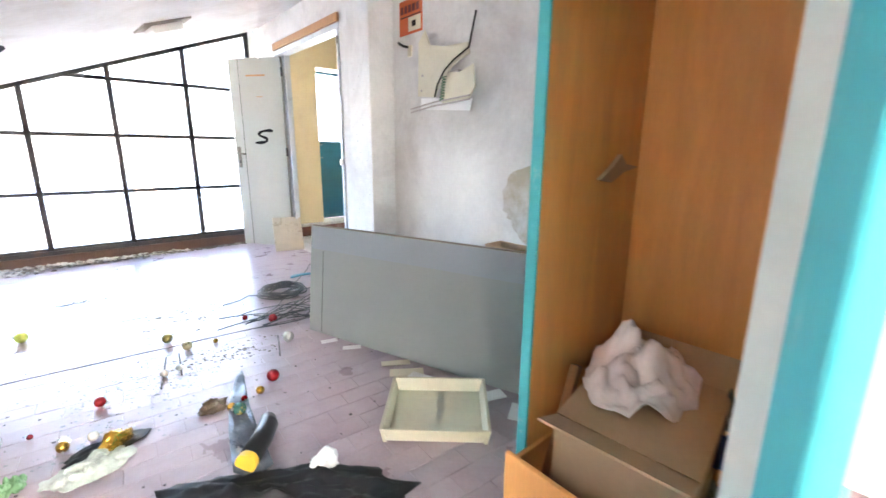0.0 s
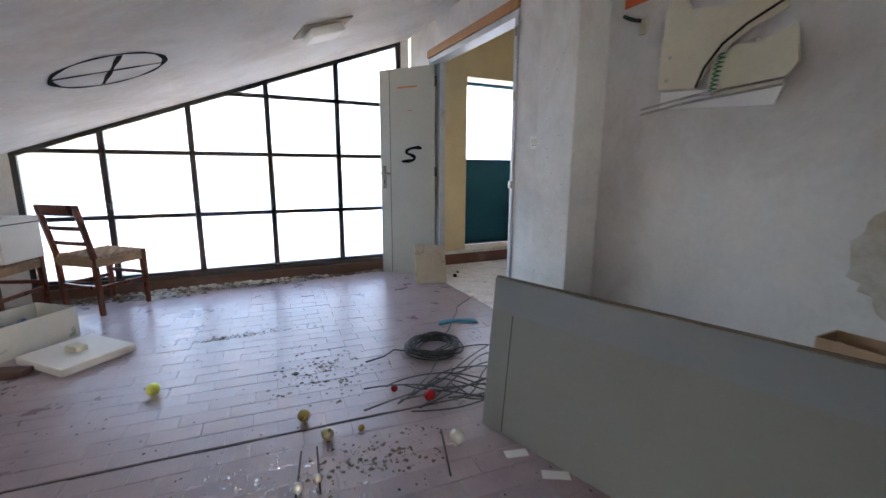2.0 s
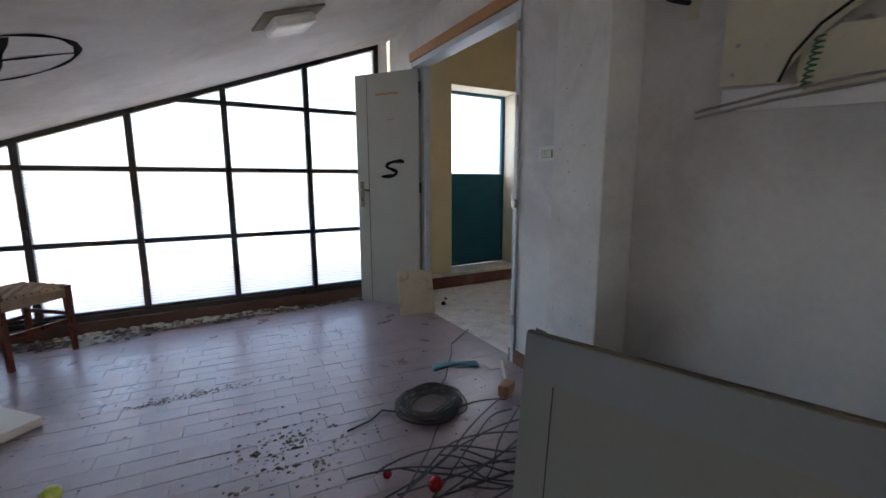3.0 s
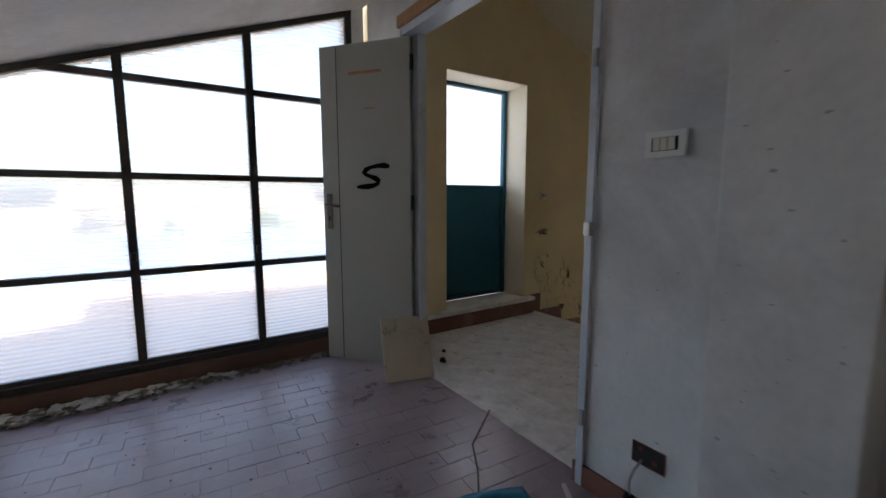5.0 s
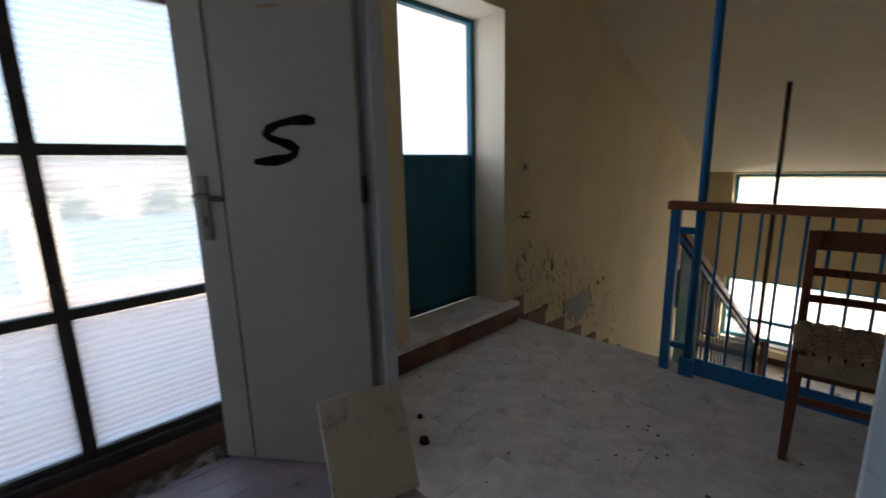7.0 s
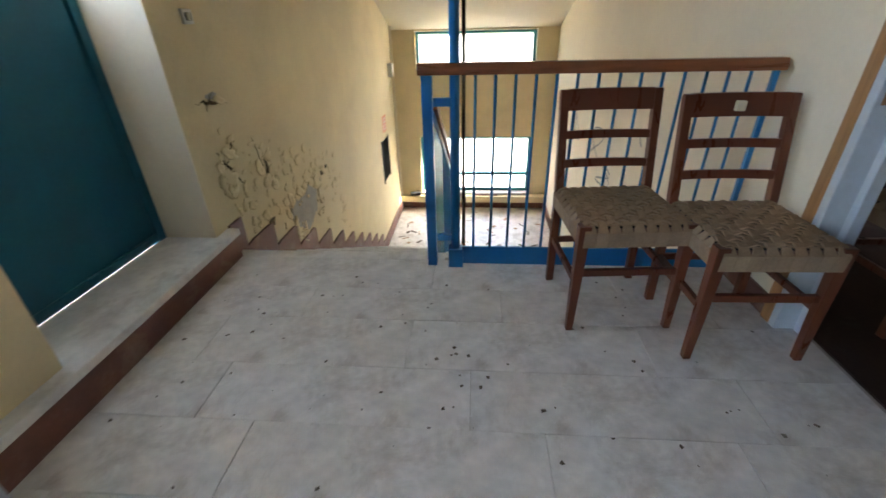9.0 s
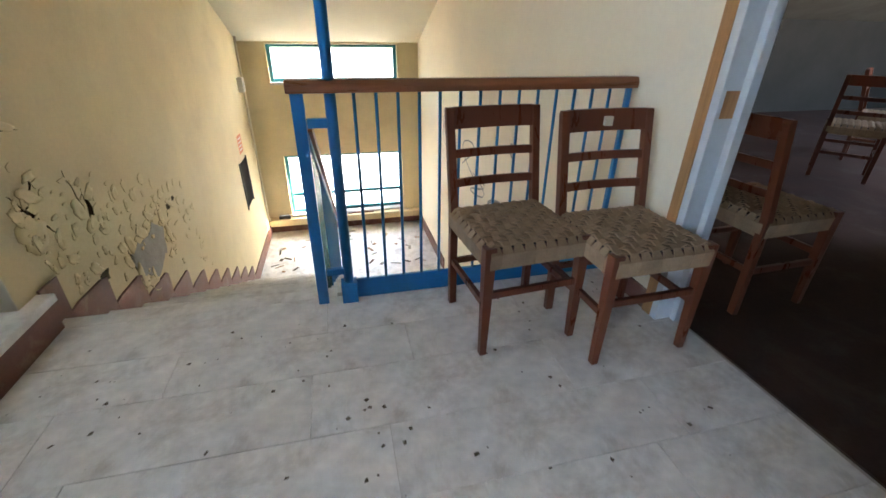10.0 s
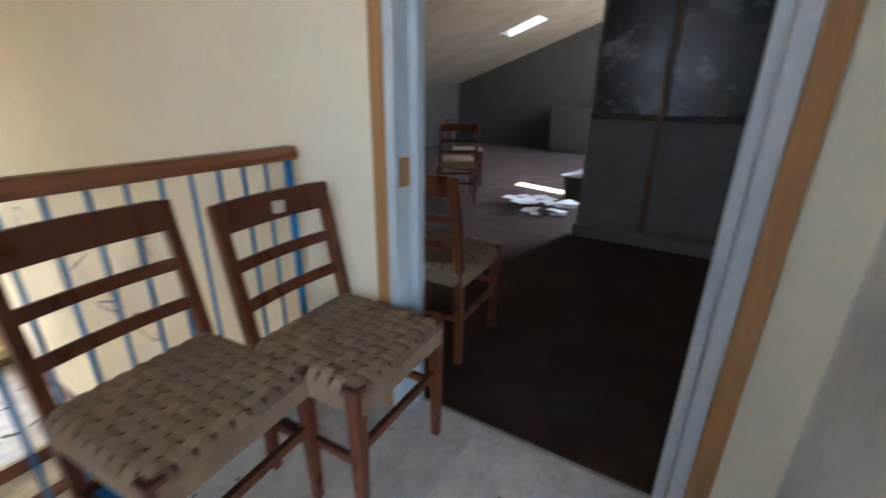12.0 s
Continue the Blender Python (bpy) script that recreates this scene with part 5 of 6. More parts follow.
part("kerb", boxes((2.05, 3.16, 0.021, 0.13, 0.0, 0.10)), M_GPANEL, pt, "", 0.006)
part("head_panel", boxes((2.05, 3.15, -0.02, 0.02, 2.35, 2.9)), M_GPANEL, pt)
bk = thing("bucket", pose(3.47, -0.62, 0), "dark bucket topped with white paper", "bucket")
part("pail", tube(bmesh.new(), [(0, 0, 0), (0, 0, 0.28)], [0.12, 0.155], 20), M_BLACK, bk, "", 0, False)
part("heap", tube(bmesh.new(), [(0, 0, 0.281), (0, 0, 0.31), (0.01, 0, 0.33)], [0.165, 0.18, 0.10], 18), M_PAPER, bk, "white paper heap")
rnd = random.Random(5)
for k in range(26):
    x, y = 3.32 + 0.72 * rnd.random(), 0.0 + rnd.uniform(-0.28, 0.24)
    a, w, h = rnd.uniform(0, 180), rnd.uniform(0.08, 0.2), rnd.uniform(0.08, 0.15)
    tagged(part("paper_sheet", boxes((-w / 2, w / 2, -h / 2, h / 2, 0, 0.003)), M_PAPER, None, "loose white paper sheet on the dark floor", 0, loc=pose(x, y, 0.004 + 0.004 * k, rnd.uniform(-6, 6), rnd.uniform(-6, 6), a)), category="paper", group="papers beside the bucket")
sk_ = thing("skylight", pose(0, 0, 0), "small open skylight in the sloping roof", "window", kind="structure")
for y0, y1 in ((SY0, SY0 + 0.03), (SY1 - 0.03, SY1)):
    bm = bmesh.new()
    prism(bm, [(SX0, roof_b(SX0) - 0.01), (SX1, roof_b(SX1) - 0.01), (SX1, roof_b(SX1) + 0.17), (SX0, roof_b(SX0) + 0.17)], "y", y0, y1)
    part("frame_bar", bm, M_FRAME, sk_)
cb = thing("dark_cupboard", pose(4.6, -4.9, 0), "dark low cupboard standing in the unlit attic", "cupboard")
part("body", boxes((-0.5, 0.5, -0.25, 0.25, 0.06, 0.9)), M_STEEL, cb, "", 0.006)
for x in (-0.49, 0.01):
    part("door", boxes((x, x + 0.48, 0.25, 0.268, 0.1, 0.86)), M_STEEL, cb, "", 0.004)
part("plinth", boxes((-0.47, 0.47, -0.22, 0.22, 0, 0.06)), M_STEEL, cb)

# ---- stairwell fittings ----
o = thing("wall_lamp_box", pose(8.25, LY, 0.45), "small white box fixed high on the yellow wall", "fitting")
part("box", boxes((-0.06, 0.06, -0.07, 0, -0.09, 0.09)), M_WHITEPL, o, "", 0.006)
o = thing("electric_panel", pose(7.57, LY, -0.66), "open black electric panel in the yellow wall", "panel")
part("recess", boxes((-0.2, 0.2, -0.006, 0, -0.28, 0.28)), M_SPRAY, o)
part("rim", boxes((-0.22, -0.2, -0.015, 0, -0.3, 0.3)), M_BLACK, o)
part("rim", boxes((0.2, 0.22, -0.015, 0, -0.3, 0.3)), M_BLACK, o)
o = thing("red_notice", pose(7.64, LY, -0.18), "small faded red notice on the yellow wall", "notice")
part("sheet", boxes((-0.11, 0.11, -0.004, 0, -0.11, 0.11)), mat("faded_red_paper", (0.62, 0.22, 0.12), 0.8, var=0.15), o)
for k in range(4):
    part("text_bar", boxes((-0.08, 0.07, -0.0055, -0.004, 0.06 - k * 0.045, 0.075 - k * 0.045)), M_PAPER, o)
o = thing("conduit", pose(0, 0, 0), "thin cream pipe running down the stair wall corner", "pipe")
part("run", tube(bmesh.new(), [(8.48, LY - 0.02, 1.05), (8.48, LY - 0.02, -1.5), (8.55, LY - 0.03, -1.62)], 0.014, 8), M_CREAM, o, "", 0, True)
o = thing("window_stick", pose(ENDX - 0.06, 4.15, W2[2] - 0.031), "brown wooden stick lying on the window ledge", "stick")
part("stick", boxes((-0.012, 0.012, -0.22, 0.2, 0, 0.02)), M_HAND, o, "", 0.003)
o = thing("ledge_clutter", pose(ENDX - 0.07, 5.35, W2[2] - 0.031), "small dark lump lying on the yellow ledge", "clutter")
part("lump", boxes((-0.03, 0.03, -0.09, 0.09, 0, 0.06)), M_BLACK, o, "", 0.012)
rnd = random.Random(8)
for k in range(40):
    x, y = rnd.uniform(7.1, 8.5), rnd.uniform(3.25, 5.45)
    w, h = rnd.uniform(0.01, 0.05), rnd.uniform(0.03, 0.16)
    tagged(part("floor_scrap", boxes((-w / 2, w / 2, -h / 2, h / 2, 0, 0.006)), rnd.choice((M_CARD, M_LEAVES, M_BARE)), None, "scrap of rubbish on the lower landing", 0, loc=pose(x, y, LOWZ + 0.002, 0, 0, rnd.uniform(0, 180))), category="scrap", group="scraps on the lower landing")

# ---- outside: road, far house and trees ----
house = thing("far_house", pose(6, 70, -7.0), "pale distant house behind trees", "house")
part("wall", boxes((-14, 14, -5, 5, 0, 7)), mat("pale_render", (0.62, 0.56, 0.48), 0.9, scale=0.5), house)
bm = bmesh.new()
prism(bm, [(-5.6, 7), (5.6, 7), (0, 9.4)], "x", -14.6, 14.6)
part("roof", bm, mat("clay_roof", (0.28, 0.23, 0.20), 0.9, scale=0.8), house)
for i in range(7):
    for z in (1.2, 4.2):
        part("window", boxes((-12.5 + i * 3.8, -11.2 + i * 3.8, -5.06, -5.0, z, z + 1.7)), M_GPANEL, house)


def make_tree(m, h, label, seed):
    """A tapered trunk with limbs and a crown of many small leaf clumps."""
    rnd = random.Random(seed)
    t = thing("tree", m, label, "tree", "trees outside")
    bark = M_SILL
    part("trunk", tube(bmesh.new(), [(0, 0, 0), (0.1, 0.05, h * 0.3), (0.0, 0.15, h * 0.62)], [0.28, 0.2, 0.09], 8), bark, t)
    for k in range(6):
        a, z = k * 1.05 + rnd.uniform(-0.3, 0.3), h * rnd.uniform(0.3, 0.55)
        part("limb", tube(bmesh.new(), [(0.05, 0.05, z), (1.0 * math.cos(a), 1.0 * math.sin(a), z + h * 0.14), (1.7 * math.cos(a), 1.7 * math.sin(a), z + h * 0.22)], [0.1, 0.06, 0.03], 6), bark, t)
    v, f = [], []
    for _ in range(900):
        d = Vector((rnd.gauss(0, 1), rnd.gauss(0, 1), rnd.gauss(0, 1))).normalized()
        r = rnd.uniform(0.45, 1.0) * (1 + 0.5 * noise.noise(d * 2.2 + Vector((seed, 0, 0))))
        c = Vector((2.3 * r * d.x, 2.3 * r * d.y, h * 0.68 + 0.34 * h * r * d.z))
        s = rnd.uniform(0.12, 0.3)
        u = Vector((rnd.gauss(0, 1), rnd.gauss(0, 1), rnd.gauss(0, 1))).normalized()
        w = u.orthogonal().normalized()
        k = len(v)
        v += [tuple(c + u * s), tuple(c + w * s * 0.6), tuple(c - u * s), tuple(c - w * s * 0.6)]
        f.append((k, k + 1, k + 2, k + 3))
    me = bpy.data.meshes.new("crown")
    me.from_pydata(v, [], f)
    me.materials.append(M_FOLIAGE)
    o = new("crown", me)
    o.parent = t
    return t


M_FOLIAGE = mat("dusty_green_leaves", (0.085, 0.13, 0.04), 0.7, var=0.4, scale=1.5)
tree = make_tree(pose(-9, 34, -7), 7.5, "leafy green tree beyond the gable window", 3)
for x, y, k in ((-3, 40, 1.0), (2.5, 31, 0.85), (9, 42, 1.1), (15, 36, 0.95), (-15, 42, 1.2), (22, 45, 1.1)):
    copy_thing(tree, pose(x, y, -7, 0, 0, x * 40) @ Matrix.Diagonal((1, 1, 1, 1)))
road = structure("road", boxes((-60, 60, 14, 24, -6.998, -6.99)), mat("pale_asphalt", (0.16, 0.17, 0.19), 0.9, scale=0.6), "grey road passing behind the building", "road")


# ---- peeling plaster on the yellow wall ----
M_FLAKE = M_YELLOW
M_CRACK = mat("shadowed_crack_plaster", (0.10, 0.075, 0.045), 0.95, var=0.4, scale=30, fine=90, bump=0.4, spec=0.05)
peel = thing("peeling_plaster", pose(0, LY, 0), "curled flakes and bare patches of yellow plaster", "plaster", kind="structure")


def blob(cx, cz, rx, rz, seed, n=26):
    pts = []
    for i in range(n):
        a = 2 * math.pi * i / n
        q = Vector((math.cos(a), math.sin(a), seed * 2.3))
        r = 1 + 0.45 * noise.noise(q * 1.4) + 0.25 * noise.noise(q * 4.5)
        pts.append((cx + rx * r * math.cos(a), cz + rz * r * math.sin(a)))
    return pts


def ragged(pts, amp, seed):
    """A closed outline broken into short uneven steps."""
    out = []
    for i in range(len(pts)):
        a, b = Vector(pts[i]), Vector(pts[(i + 1) % len(pts)])
        for k in range(6):
            p = a.lerp(b, k / 6)
            q = Vector((p.x * 22, p.y * 22, seed))
            out.append((p.x + amp * noise.noise(q), p.y + amp * noise.noise(q + Vector((9, 4, 2)))))
    return out


part("bare_patch", prism(bmesh.new(), ragged([(4.87, -0.08), (4.81, -0.245), (4.58, -0.33), (4.38, -0.18), (4.36, -0.07), (4.41, -0.035), (4.62, -0.06), (4.72, -0.02)], 0.035, 3), "y", -0.002, 0.0), M_BARE, peel, "bare grey plaster")
for pts in ([(3.70, 0.46), (3.76, 0.475), (3.82, 0.52), (3.85, 0.55), (3.845, 0.525), (3.78, 0.46)], [(4.13, 0.40), (4.15, 0.33), (4.13, 0.26), (4.20, 0.20), (4.24, 0.205), (4.18, 0.25), (4.175, 0.34)],
            [(4.98, -0.06), (5.05, -0.03), (5.17, -0.01), (5.15, 0.02), (5.02, 0.01)], [(4.34, -0.02), (4.36, -0.12), (4.40, -0.28), (4.42, -0.27), (4.39, -0.10)], [(4.02, -0.01), (4.06, 0.02), (4.12, 0.0), (4.10, -0.05), (4.05, -0.03)],
            [(3.641, 0.778), (3.774, 0.768), (3.907, 0.734), (3.774, 0.749)], [(3.799, 0.814), (3.758, 0.784), (3.717, 0.731), (3.758, 0.765)], [(3.691, 0.535), (3.782, 0.437), (3.872, 0.307), (3.782, 0.411)], [(4.069, 0.522), (4.09, 0.432), (4.11, 0.318), (4.09, 0.413)]):
    part("crack", prism(bmesh.new(), ragged(pts, 0.02, 8), "y", -0.002, 0.0), M_CRACK, peel, "dark open crack")
for k, (x, z, rx, rz) in enumerate(((4.40, -0.12, 0.035, 0.04), (3.78, 0.79, 0.05, 0.015))):
    part("bare_patch", prism(bmesh.new(), blob(x, z, rx, rz, k), "y", -0.002, 0.0), M_BARE, peel, "bare grey plaster")
rnd = random.Random(21)
for k in range(110):
    if k < 14:
        x, z = ((3.98, 0.57), (3.90, 0.34), (4.02, 0.30), (4.32, 0.42), (4.36, 0.24), (4.50, 0.02), (4.66, 0.04), (4.78, 0.06), (4.98, -0.06), (5.02, -0.16), (4.99, -0.26), (4.70, -0.26), (4.56, -0.22), (5.22, 0.04))[k]
        s = rnd.uniform(0.035, 0.065)
    else:
        x = 3.85 + 1.9 * rnd.random() ** 1.4
        z = rnd.uniform(0.05, 0.62) - max(0, (x - 4.05)) * 0.48
        s = rnd.uniform(0.010, 0.030)
    bm = bmesh.new()
    rows = []
    n = 6
    for i in range(n):
        u = i / (n - 1)
        w = s * (0.5 + 0.5 * math.sin(1.2 + 1.6 * u)) * rnd.uniform(0.7, 1.1)
        rows.append([bm.verts.new((w * q, -0.001 - 0.16 * s * u ** 2 * (1 - 0.2 * q), -s * u * 0.9 + 0.1 * s * q)) for q in (-1, -0.3, 0.4, 1)])
    for i in range(n - 1):
        for j in range(3):
            bm.faces.new((rows[i][j], rows[i][j + 1], rows[i + 1][j + 1], rows[i + 1][j]))
    o = part("flake", bm, M_FLAKE, peel, "", 0, True, pose(x - 0.14, 0, z - 0.02, 0, rnd.uniform(0, 360), 0))
    o.modifiers.new("thickness", "SOLIDIFY").thickness = 0.003

for k, (cx, cz, rx, rz, lift, turn) in enumerate(((3.80, 0.50, 0.060, 0.030, 0.016, 30), (3.70, 0.45, 0.045, 0.030, 0.014, 55), (3.75, 0.36, 0.085, 0.075, 0.010, 5), (4.06, 0.34, 0.040, 0.055, 0.018, -20), (4.13, 0.24, 0.055, 0.035, 0.016, -35), (4.21, 0.18, 0.045, 0.030, 0.018, 15),
                                             (4.30, 0.02, 0.035, 0.035, 0.020, 20), (4.32, -0.08, 0.050, 0.030, 0.022, 40), (4.55, 0.0, 0.070, 0.035, 0.018, 25), (4.70, 0.05, 0.060, 0.030, 0.016, 35), (4.86, -0.02, 0.030, 0.055, 0.026, 5), (4.90, -0.16, 0.028, 0.070, 0.026, -8),
                                             (5.05, 0.0, 0.060, 0.022, 0.020, 40), (4.52, -0.33, 0.085, 0.045, 0.022, 30), (4.39, -0.20, 0.030, 0.070, 0.020, 6), (4.95, 0.10, 0.040, 0.030, 0.010, 10), (3.84, 0.76, 0.055, 0.016, 0.018, 15), (4.42, 0.30, 0.030, 0.045, 0.010, 12),
                                             (4.60, 0.22, 0.035, 0.040, 0.009, -10), (5.25, -0.20, 0.030, 0.030, 0.012, 20), (4.02, 0.05, 0.055, 0.030, 0.018, 30), (3.90, 0.17, 0.040, 0.025, 0.012, 25))):
    lift *= 0.55
    rim = [(x - cx, z - cz) for x, z in blob(cx, cz, rx, rz, k + 40, 22)]
    bm = bmesh.new()
    mid = bm.verts.new((0, -0.35 * lift, 0))
    inner = [bm.verts.new((x * 0.6, -0.55 * lift - 0.25 * lift * z / rz, z * 0.6)) for x, z in rim]
    outer = [bm.verts.new((x, -0.003 - lift * max(0.0, 0.5 - 0.75 * z / rz) * (0.7 + 0.5 * noise.noise(Vector((x * 40, z * 40, k)))), z)) for x, z in rim]
    for i in range(22):
        j = (i + 1) % 22
        bm.faces.new((mid, inner[i], inner[j]))
        bm.faces.new((inner[i], outer[i], outer[j], inner[j]))
    o = part("plate", bm, M_FLAKE, peel, "", 0, True, pose(cx, 0, cz, 0, turn, 0))
    o.modifiers.new("thickness", "SOLIDIFY").thickness = 0.004
for k in range(40):
    u = k / 39
    x, z = 3.70 + 1.75 * u + 0.05 * math.sin(k * 2.3), 0.42 - 0.62 * u + 0.16 * math.sin(k * 1.7) + 0.06
    part("blister", prism(bmesh.new(), blob(x, z, 0.014 + 0.010 * (k % 3), 0.010 + 0.008 * (k % 4), k + 90, 12), "y", -0.003 - 0.001 * (k % 3), 0.0), M_FLAKE, peel, "", 0.001)

# ---- leaf litter along the window, crumbs, glass shards ----
def litter(name, n, place, size, material, label, category, seed, flat=0.4):
    rnd = random.Random(seed)
    verts, faces = [], []
    for _ in range(n):
        x, y, z = place(rnd)
        s, a = rnd.uniform(*size), rnd.uniform(0, 6.28)
        k = len(verts)
        h = s * flat * rnd.uniform(0.3, 1)
        for i in range(4):
            b = a + i * 1.57 + rnd.uniform(-0.4, 0.4)
            r = s * rnd.uniform(0.6, 1.2)
            verts.append((x + r * math.cos(b), y + r * math.sin(b), z + rnd.uniform(0, h * 0.5)))
        verts.append((x, y, z + h))
        verts.append((x, y, z))
        for i in range(4):
            j = (i + 1) % 4
            faces.append((k + i, k + j, k + 4)), faces.append((k + j, k + i, k + 5))
    me = bpy.data.meshes.new(name)
    me.from_pydata(verts, [], faces)
    me.materials.append(material)
    return tagged(new(name, me), label, category, "", "stuff")


def along_sill(r):
    x = r.uniform(-1.3, 1.75)
    d = 0.10 * (1.15 - 0.45 * x) if x > -0.5 else 0.16
    return x, WY - 0.065 - abs(r.gauss(0, max(0.03, d * 0.55))), r.uniform(0, 0.02) * (1 if x < 0.8 else 0.3)


litter("leaf_litter", 1300, along_sill, (0.010, 0.04), M_LEAVES, "dry leaf litter heaped along the window sill", "litter", 31, 0.5)
def pale_heap(r):
    x = r.gauss(0.1, 0.42)
    return min(max(x, -1.3), 1.2), WY - 0.07 - abs(r.gauss(0, 0.05)), r.uniform(0, 0.03)


litter("plaster_flakes", 220, pale_heap, (0.012, 0.045), mat("pale_dry_flakes", (0.45, 0.41, 0.33), 0.9, var=0.4, scale=20), "pale dry flakes heaped along the window sill", "litter", 51, 0.6)


def wall_specks(name, n, place, size, material, label, seed):
    """Small chips and scuffs lying flat on a wall that faces -x."""
    rnd = random.Random(seed)
    v, f = [], []
    for _ in range(n):
        x, y, z = place(rnd)
        s, t = rnd.uniform(*size), rnd.uniform(0.3, 0.9)
        k = len(v)
        v += [(x - 0.001, y + s * a, z + s * b * t) for a, b in ((-1, 0.2), (-0.3, -0.8), (0.9, -0.4), (0.6, 0.9))]
        f.append((k, k + 1, k + 2, k + 3))
    me = bpy.data.meshes.new(name)
    me.from_pydata(v, [], f)
    me.materials.append(material)
    return tagged(new(name, me), label, "scuffs", "", "stuff")


wall_specks("wall_scuffs", 34, lambda r: (1.75, r.uniform(2.96, 3.2), r.uniform(0.3, 1.7)), (0.003, 0.009), M_BARE, "small dark chips in the grey pier plaster", 61)
wall_specks("wall_scuffs", 20, lambda r: (WX, r.uniform(3.24, 3.7), r.uniform(0.2, 1.9)), (0.002, 0.008), M_BARE, "small dark chips in the grey wall plaster", 62)


def pile(cx, cy, sx, sy):
    return lambda r: (r.gauss(cx, sx), r.gauss(cy, sy), -0.001)


litter("dirt_crumbs", 260, pile(0.58, 3.47, 0.13, 0.12), (0.003, 0.016), M_LEAVES, "dry dirt crumbs on the tiles", "dirt", 32, 0.2)
litter("dirt_crumbs", 220, pile(0.69, 2.69, 0.15, 0.06), (0.003, 0.013), M_LEAVES, "dry dirt crumbs near the floor joint", "dirt", 33, 0.2)
litter("dirt_crumbs", 260, pile(0.17, 4.235, 0.16, 0.02), (0.003, 0.011), M_LEAVES, "streak of dry dirt on the tiles", "dirt", 34)
litter("dark_grit", 600, lambda r: (r.uniform(-0.9, 1.7), r.uniform(1.6, 5.2), -0.001), (0.002, 0.009), M_BLACK, "scattered dark grit on the attic tiles", "grit", 35)
litter("landing_grit", 170, lambda r: (r.uniform(2.1, 3.5), r.uniform(3.2, 5.5), -0.001), (0.003, 0.011), M_LEAVES, "scattered dark grit on the landing", "grit", 36)
M_SHARD = mat("mirror_bright_shard", (0.75, 0.77, 0.8), 0.12, 0.6, var=0.1, scale=20, bump=0)
litter("glass_shards", 300, lambda r: (r.gauss(0.25, 0.2), r.gauss(2.62, 0.16), -0.001), (0.004, 0.011), M_SHARD, "scattered bright shards of thin glass", "shards", 37, 0.5)
litter("glass_shards", 60, pile(0.05, 2.25, 0.14, 0.1), (0.004, 0.012), M_SHARD, "bright shards beside crumpled film", "shards", 38, 0.5)
for x, y, l, a in ((0.338, 2.66, 0.34, 78), (0.417, 2.70, 0.26, 83), (0.885, 2.59, 0.27, 72)):
    t = thing("steel_pin", pose(x, y, 0.006, 0, 0, a), "thin dark metal rod on the tiles", "rod", "rods among the shards")
    part("rod", tube(bmesh.new(), [(-l / 2, 0, 0), (l / 2, 0, 0.004)], 0.004, 6), M_STEEL, t)
for x, y, r in ((2.19, 5.02, 0.022), (2.298, 5.17, 0.014)):
    t = thing("dropping", pose(x, y, 0), "small dark lump on the landing floor", "lump")
    bm = bmesh.new()
    bmesh.ops.create_icosphere(bm, subdivisions=2, radius=r)
    for v in bm.verts:
        v.co *= 1 + 0.3 * noise.noise(v.co * 60)
        v.co.z = max(v.co.z, -r * 0.6) + r * 0.6
    part("lump", bm, M_BLACK, t, "", 0, True)

# ---- floor pieces: clay tiles in running bond, stone slabs on the landing ----
TW, TH, GAP = 0.20, 0.10, 0.0014
floor_attic, floor_landing = bpy.data.objects["floor_attic"], bpy.data.objects["floor_landing"]


def slab_mesh(name, w, h, t, b, material):
    """A flat piece with a small chamfer, centred, its top at z = 0."""
    me = bpy.data.meshes.new(name)
    x, y = w / 2, h / 2
    v = [(-x, -y, -t), (x, -y, -t), (x, y, -t), (-x, y, -t), (-x, -y, -b), (x, -y, -b), (x, y, -b), (-x, y, -b), (-x + b, -y + b, 0), (x - b, -y + b, 0), (x - b, y - b, 0), (-x + b, y - b, 0)]
    f = [(8, 9, 10, 11)]
    for k in (0, 4):
        for i in range(4):
            j = (i + 1) % 4
            f.append((k + i, k + j, k + 4 + j, k + 4 + i))
    me.from_pydata(v, [], f)
    me.materials.append(material)
    return me


tile_me = slab_mesh("tile", TW - GAP, TH - GAP, 0.006, 0.0008, M_TILE)
rest_v, rest_f = [], []
src_v, src_f = [tuple(v.co) for v in tile_me.vertices], [tuple(p.vertices) for p in tile_me.polygons]
rnd = random.Random(41)
count = 0
GRID = pose(0, 3.012, 0, 0, 0, -4.5)       # the open joint runs along this line


def clipped(pts, axis, limit):
    """The part of a flat outline on the low side of a limit."""
    out = []
    for a, b in zip(pts, pts[1:] + pts[:1]):
        if a[axis] <= limit:
            out.append(a)
        if (a[axis] <= limit) != (b[axis] <= limit):
            u = (limit - a[axis]) / (b[axis] - a[axis])
            out.append(tuple(a[k] + u * (b[k] - a[k]) for k in range(3)))
    return out


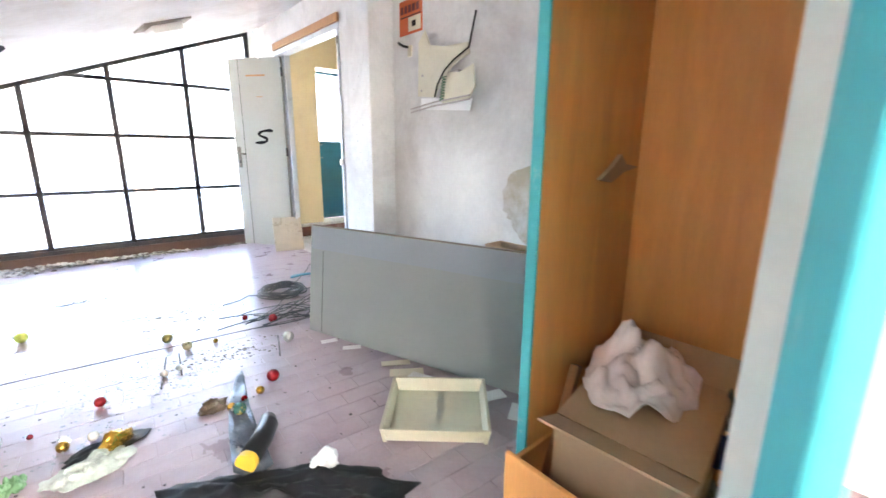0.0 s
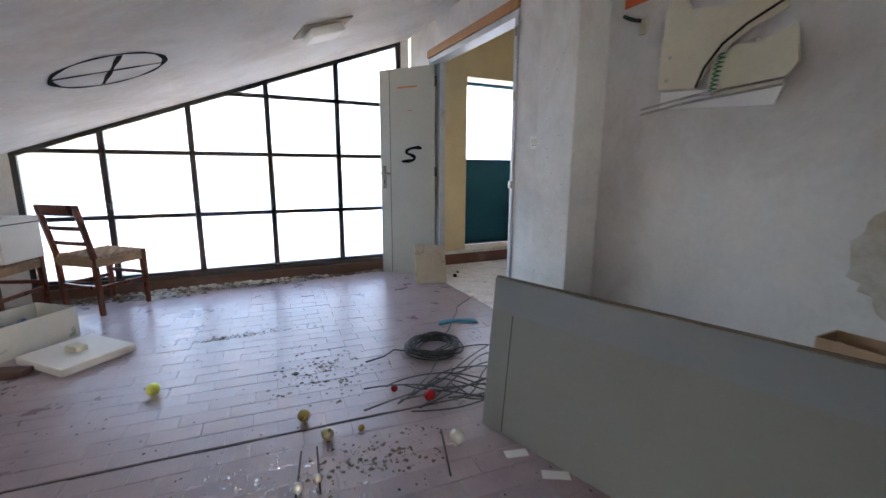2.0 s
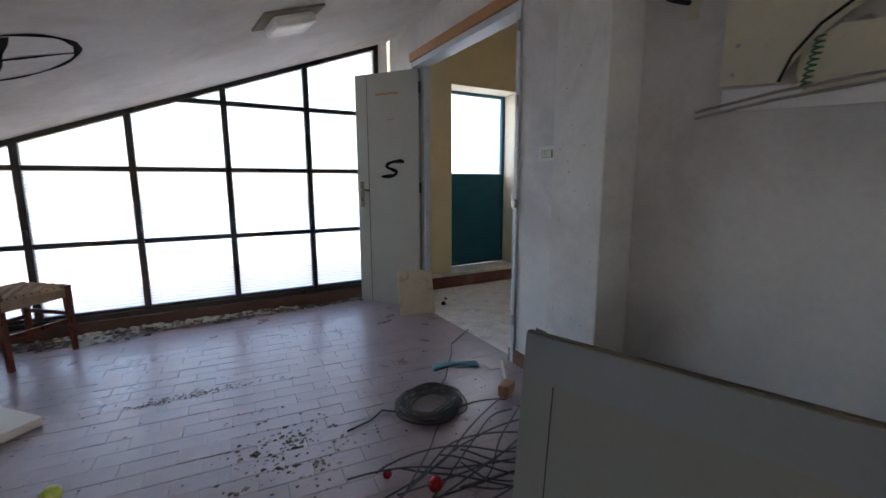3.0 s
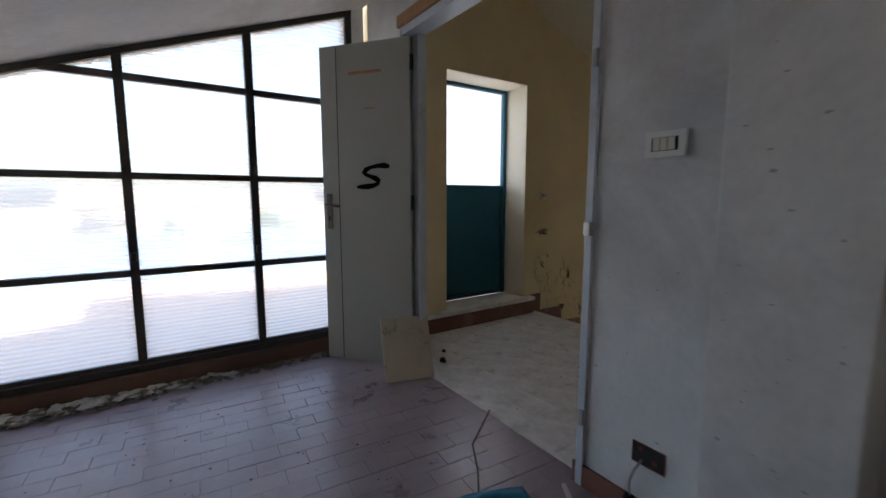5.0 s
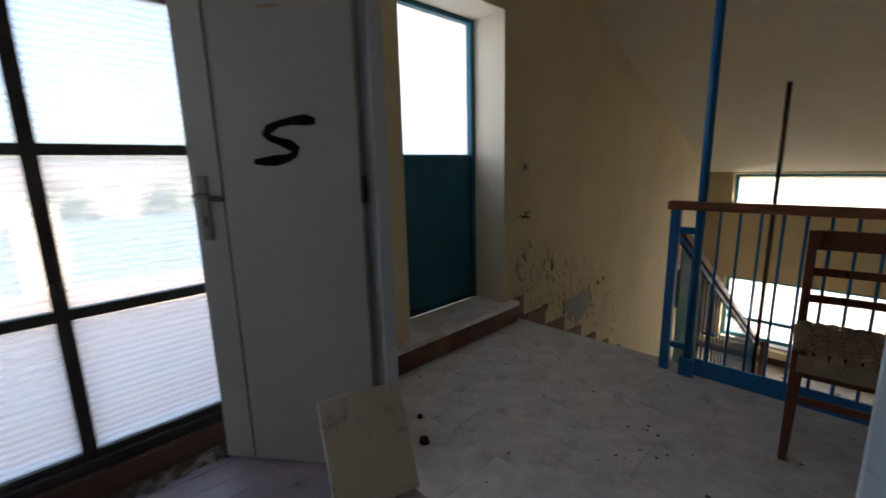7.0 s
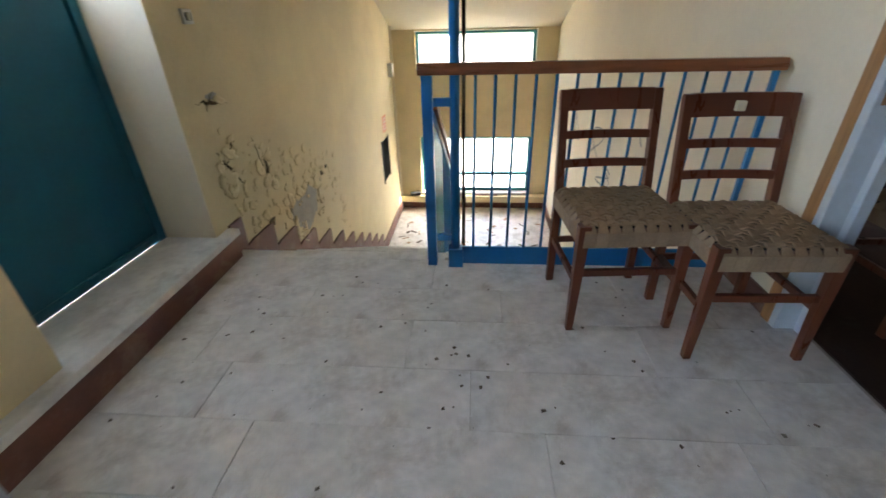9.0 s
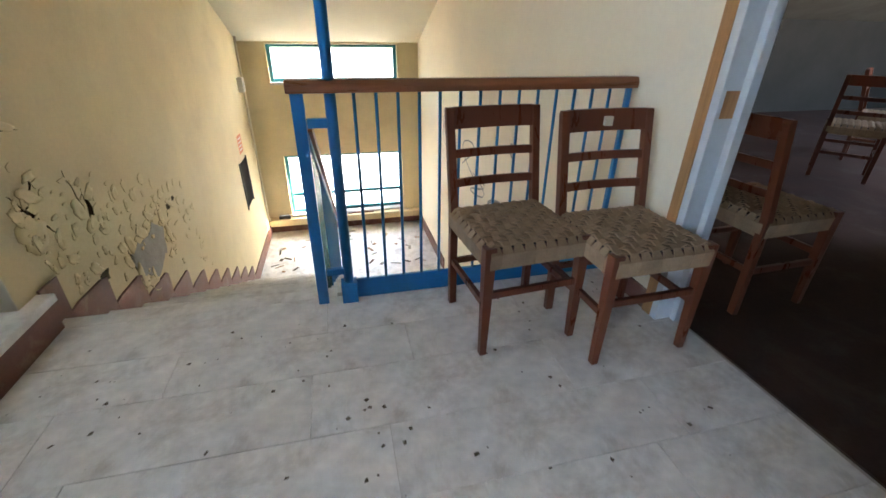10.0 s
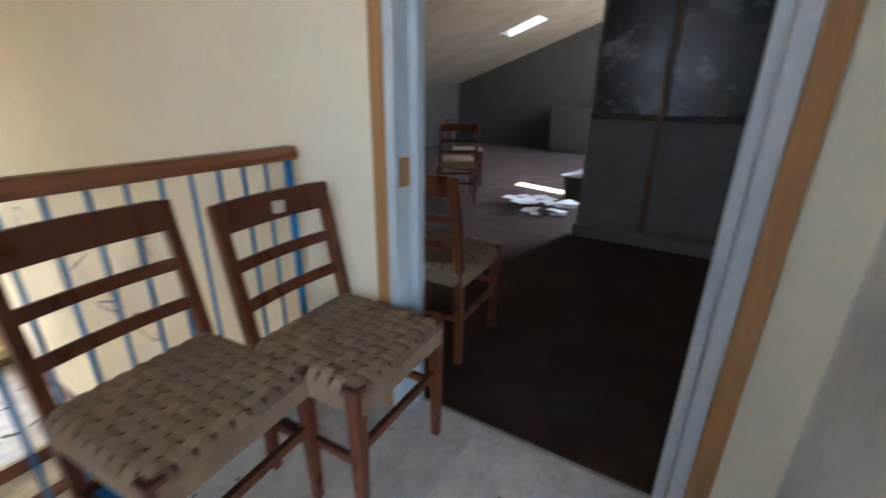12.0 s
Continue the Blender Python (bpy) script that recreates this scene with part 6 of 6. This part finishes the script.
part("open_joint", boxes((-2.4, 1.93, -0.0055, 0.0055, -0.0058, -0.003)), M_DARK, floor_attic, "dark open expansion joint", loc=GRID)
for j in range(-26, 29):
    v0 = 0.008 + TH / 2 + j * TH if j >= 0 else -0.008 + TH / 2 + j * TH
    for i in range(-14, 12):
        m = GRID @ pose(i * TW + (TW / 2 if j % 2 else 0), v0, rnd.gauss(0, 0.0005) - 0.0008, rnd.gauss(0, 0.15), rnd.gauss(0, 0.12), 0)
        c = m.translation
        if not (-2.55 < c.x < 2.08 and 0.55 < c.y < WY) or (1.72 < c.x < 2.1 and 2.9 < c.y < 3.26):
            continue
        corners = [tuple(m @ Vector(v)) for v in src_v]
        if max(p[0] for p in corners) > 1.996 or max(p[1] for p in corners) > WY - 0.062:
            top = clipped(clipped(corners[8:12], 0, 1.996), 1, WY - 0.062)
            if len(top) > 2:
                k = len(rest_v)
                rest_v += top
                rest_f.append(tuple(range(k, k + len(top))))
        elif -0.35 < c.x < 1.0 and 2.0 < c.y < 4.15 and count < 300:
            o = new("tile", tile_me)
            o.parent, o.matrix_basis = floor_attic, m
            count += 1
        else:
            k = len(rest_v)
            rest_v += corners
            rest_f += [tuple(n + k for n in f) for f in src_f]
me = bpy.data.meshes.new("tile_field")
me.from_pydata(rest_v, [], rest_f)
me.materials.append(M_TILE)
o = new("tile_field", me)
o.parent, o["kind"] = floor_attic, "stuff"
# large stone slabs, rows across the landing
XS = [2.0, 2.335, 2.585, 2.833, 3.105, 3.335, 3.60]
YJ = ([RY - 0.08, 3.9, 4.75, LY], [RY - 0.08, 3.55, 4.1, 5.0, LY], [RY - 0.08, 3.43, 4.325, 5.2, LY], [RY - 0.08, 3.68, 4.565, 5.35, LY], [RY - 0.08, 3.35, 4.2, 5.05, LY], [RY - 0.08, 3.68, 4.515, LY])
for i in range(6):
    x0, x1 = XS[i], XS[i + 1]
    yj = YJ[i]
    for a, b in zip(yj, yj[1:]):
        o = new("slab", slab_mesh("slab", x1 - x0 - 0.0015, b - a - 0.0015, 0.008, 0.0007, M_SLAB))
        o.parent, o.matrix_basis = floor_landing, pose((x0 + x1) / 2, (a + b) / 2, rnd.gauss(0, 0.0005))
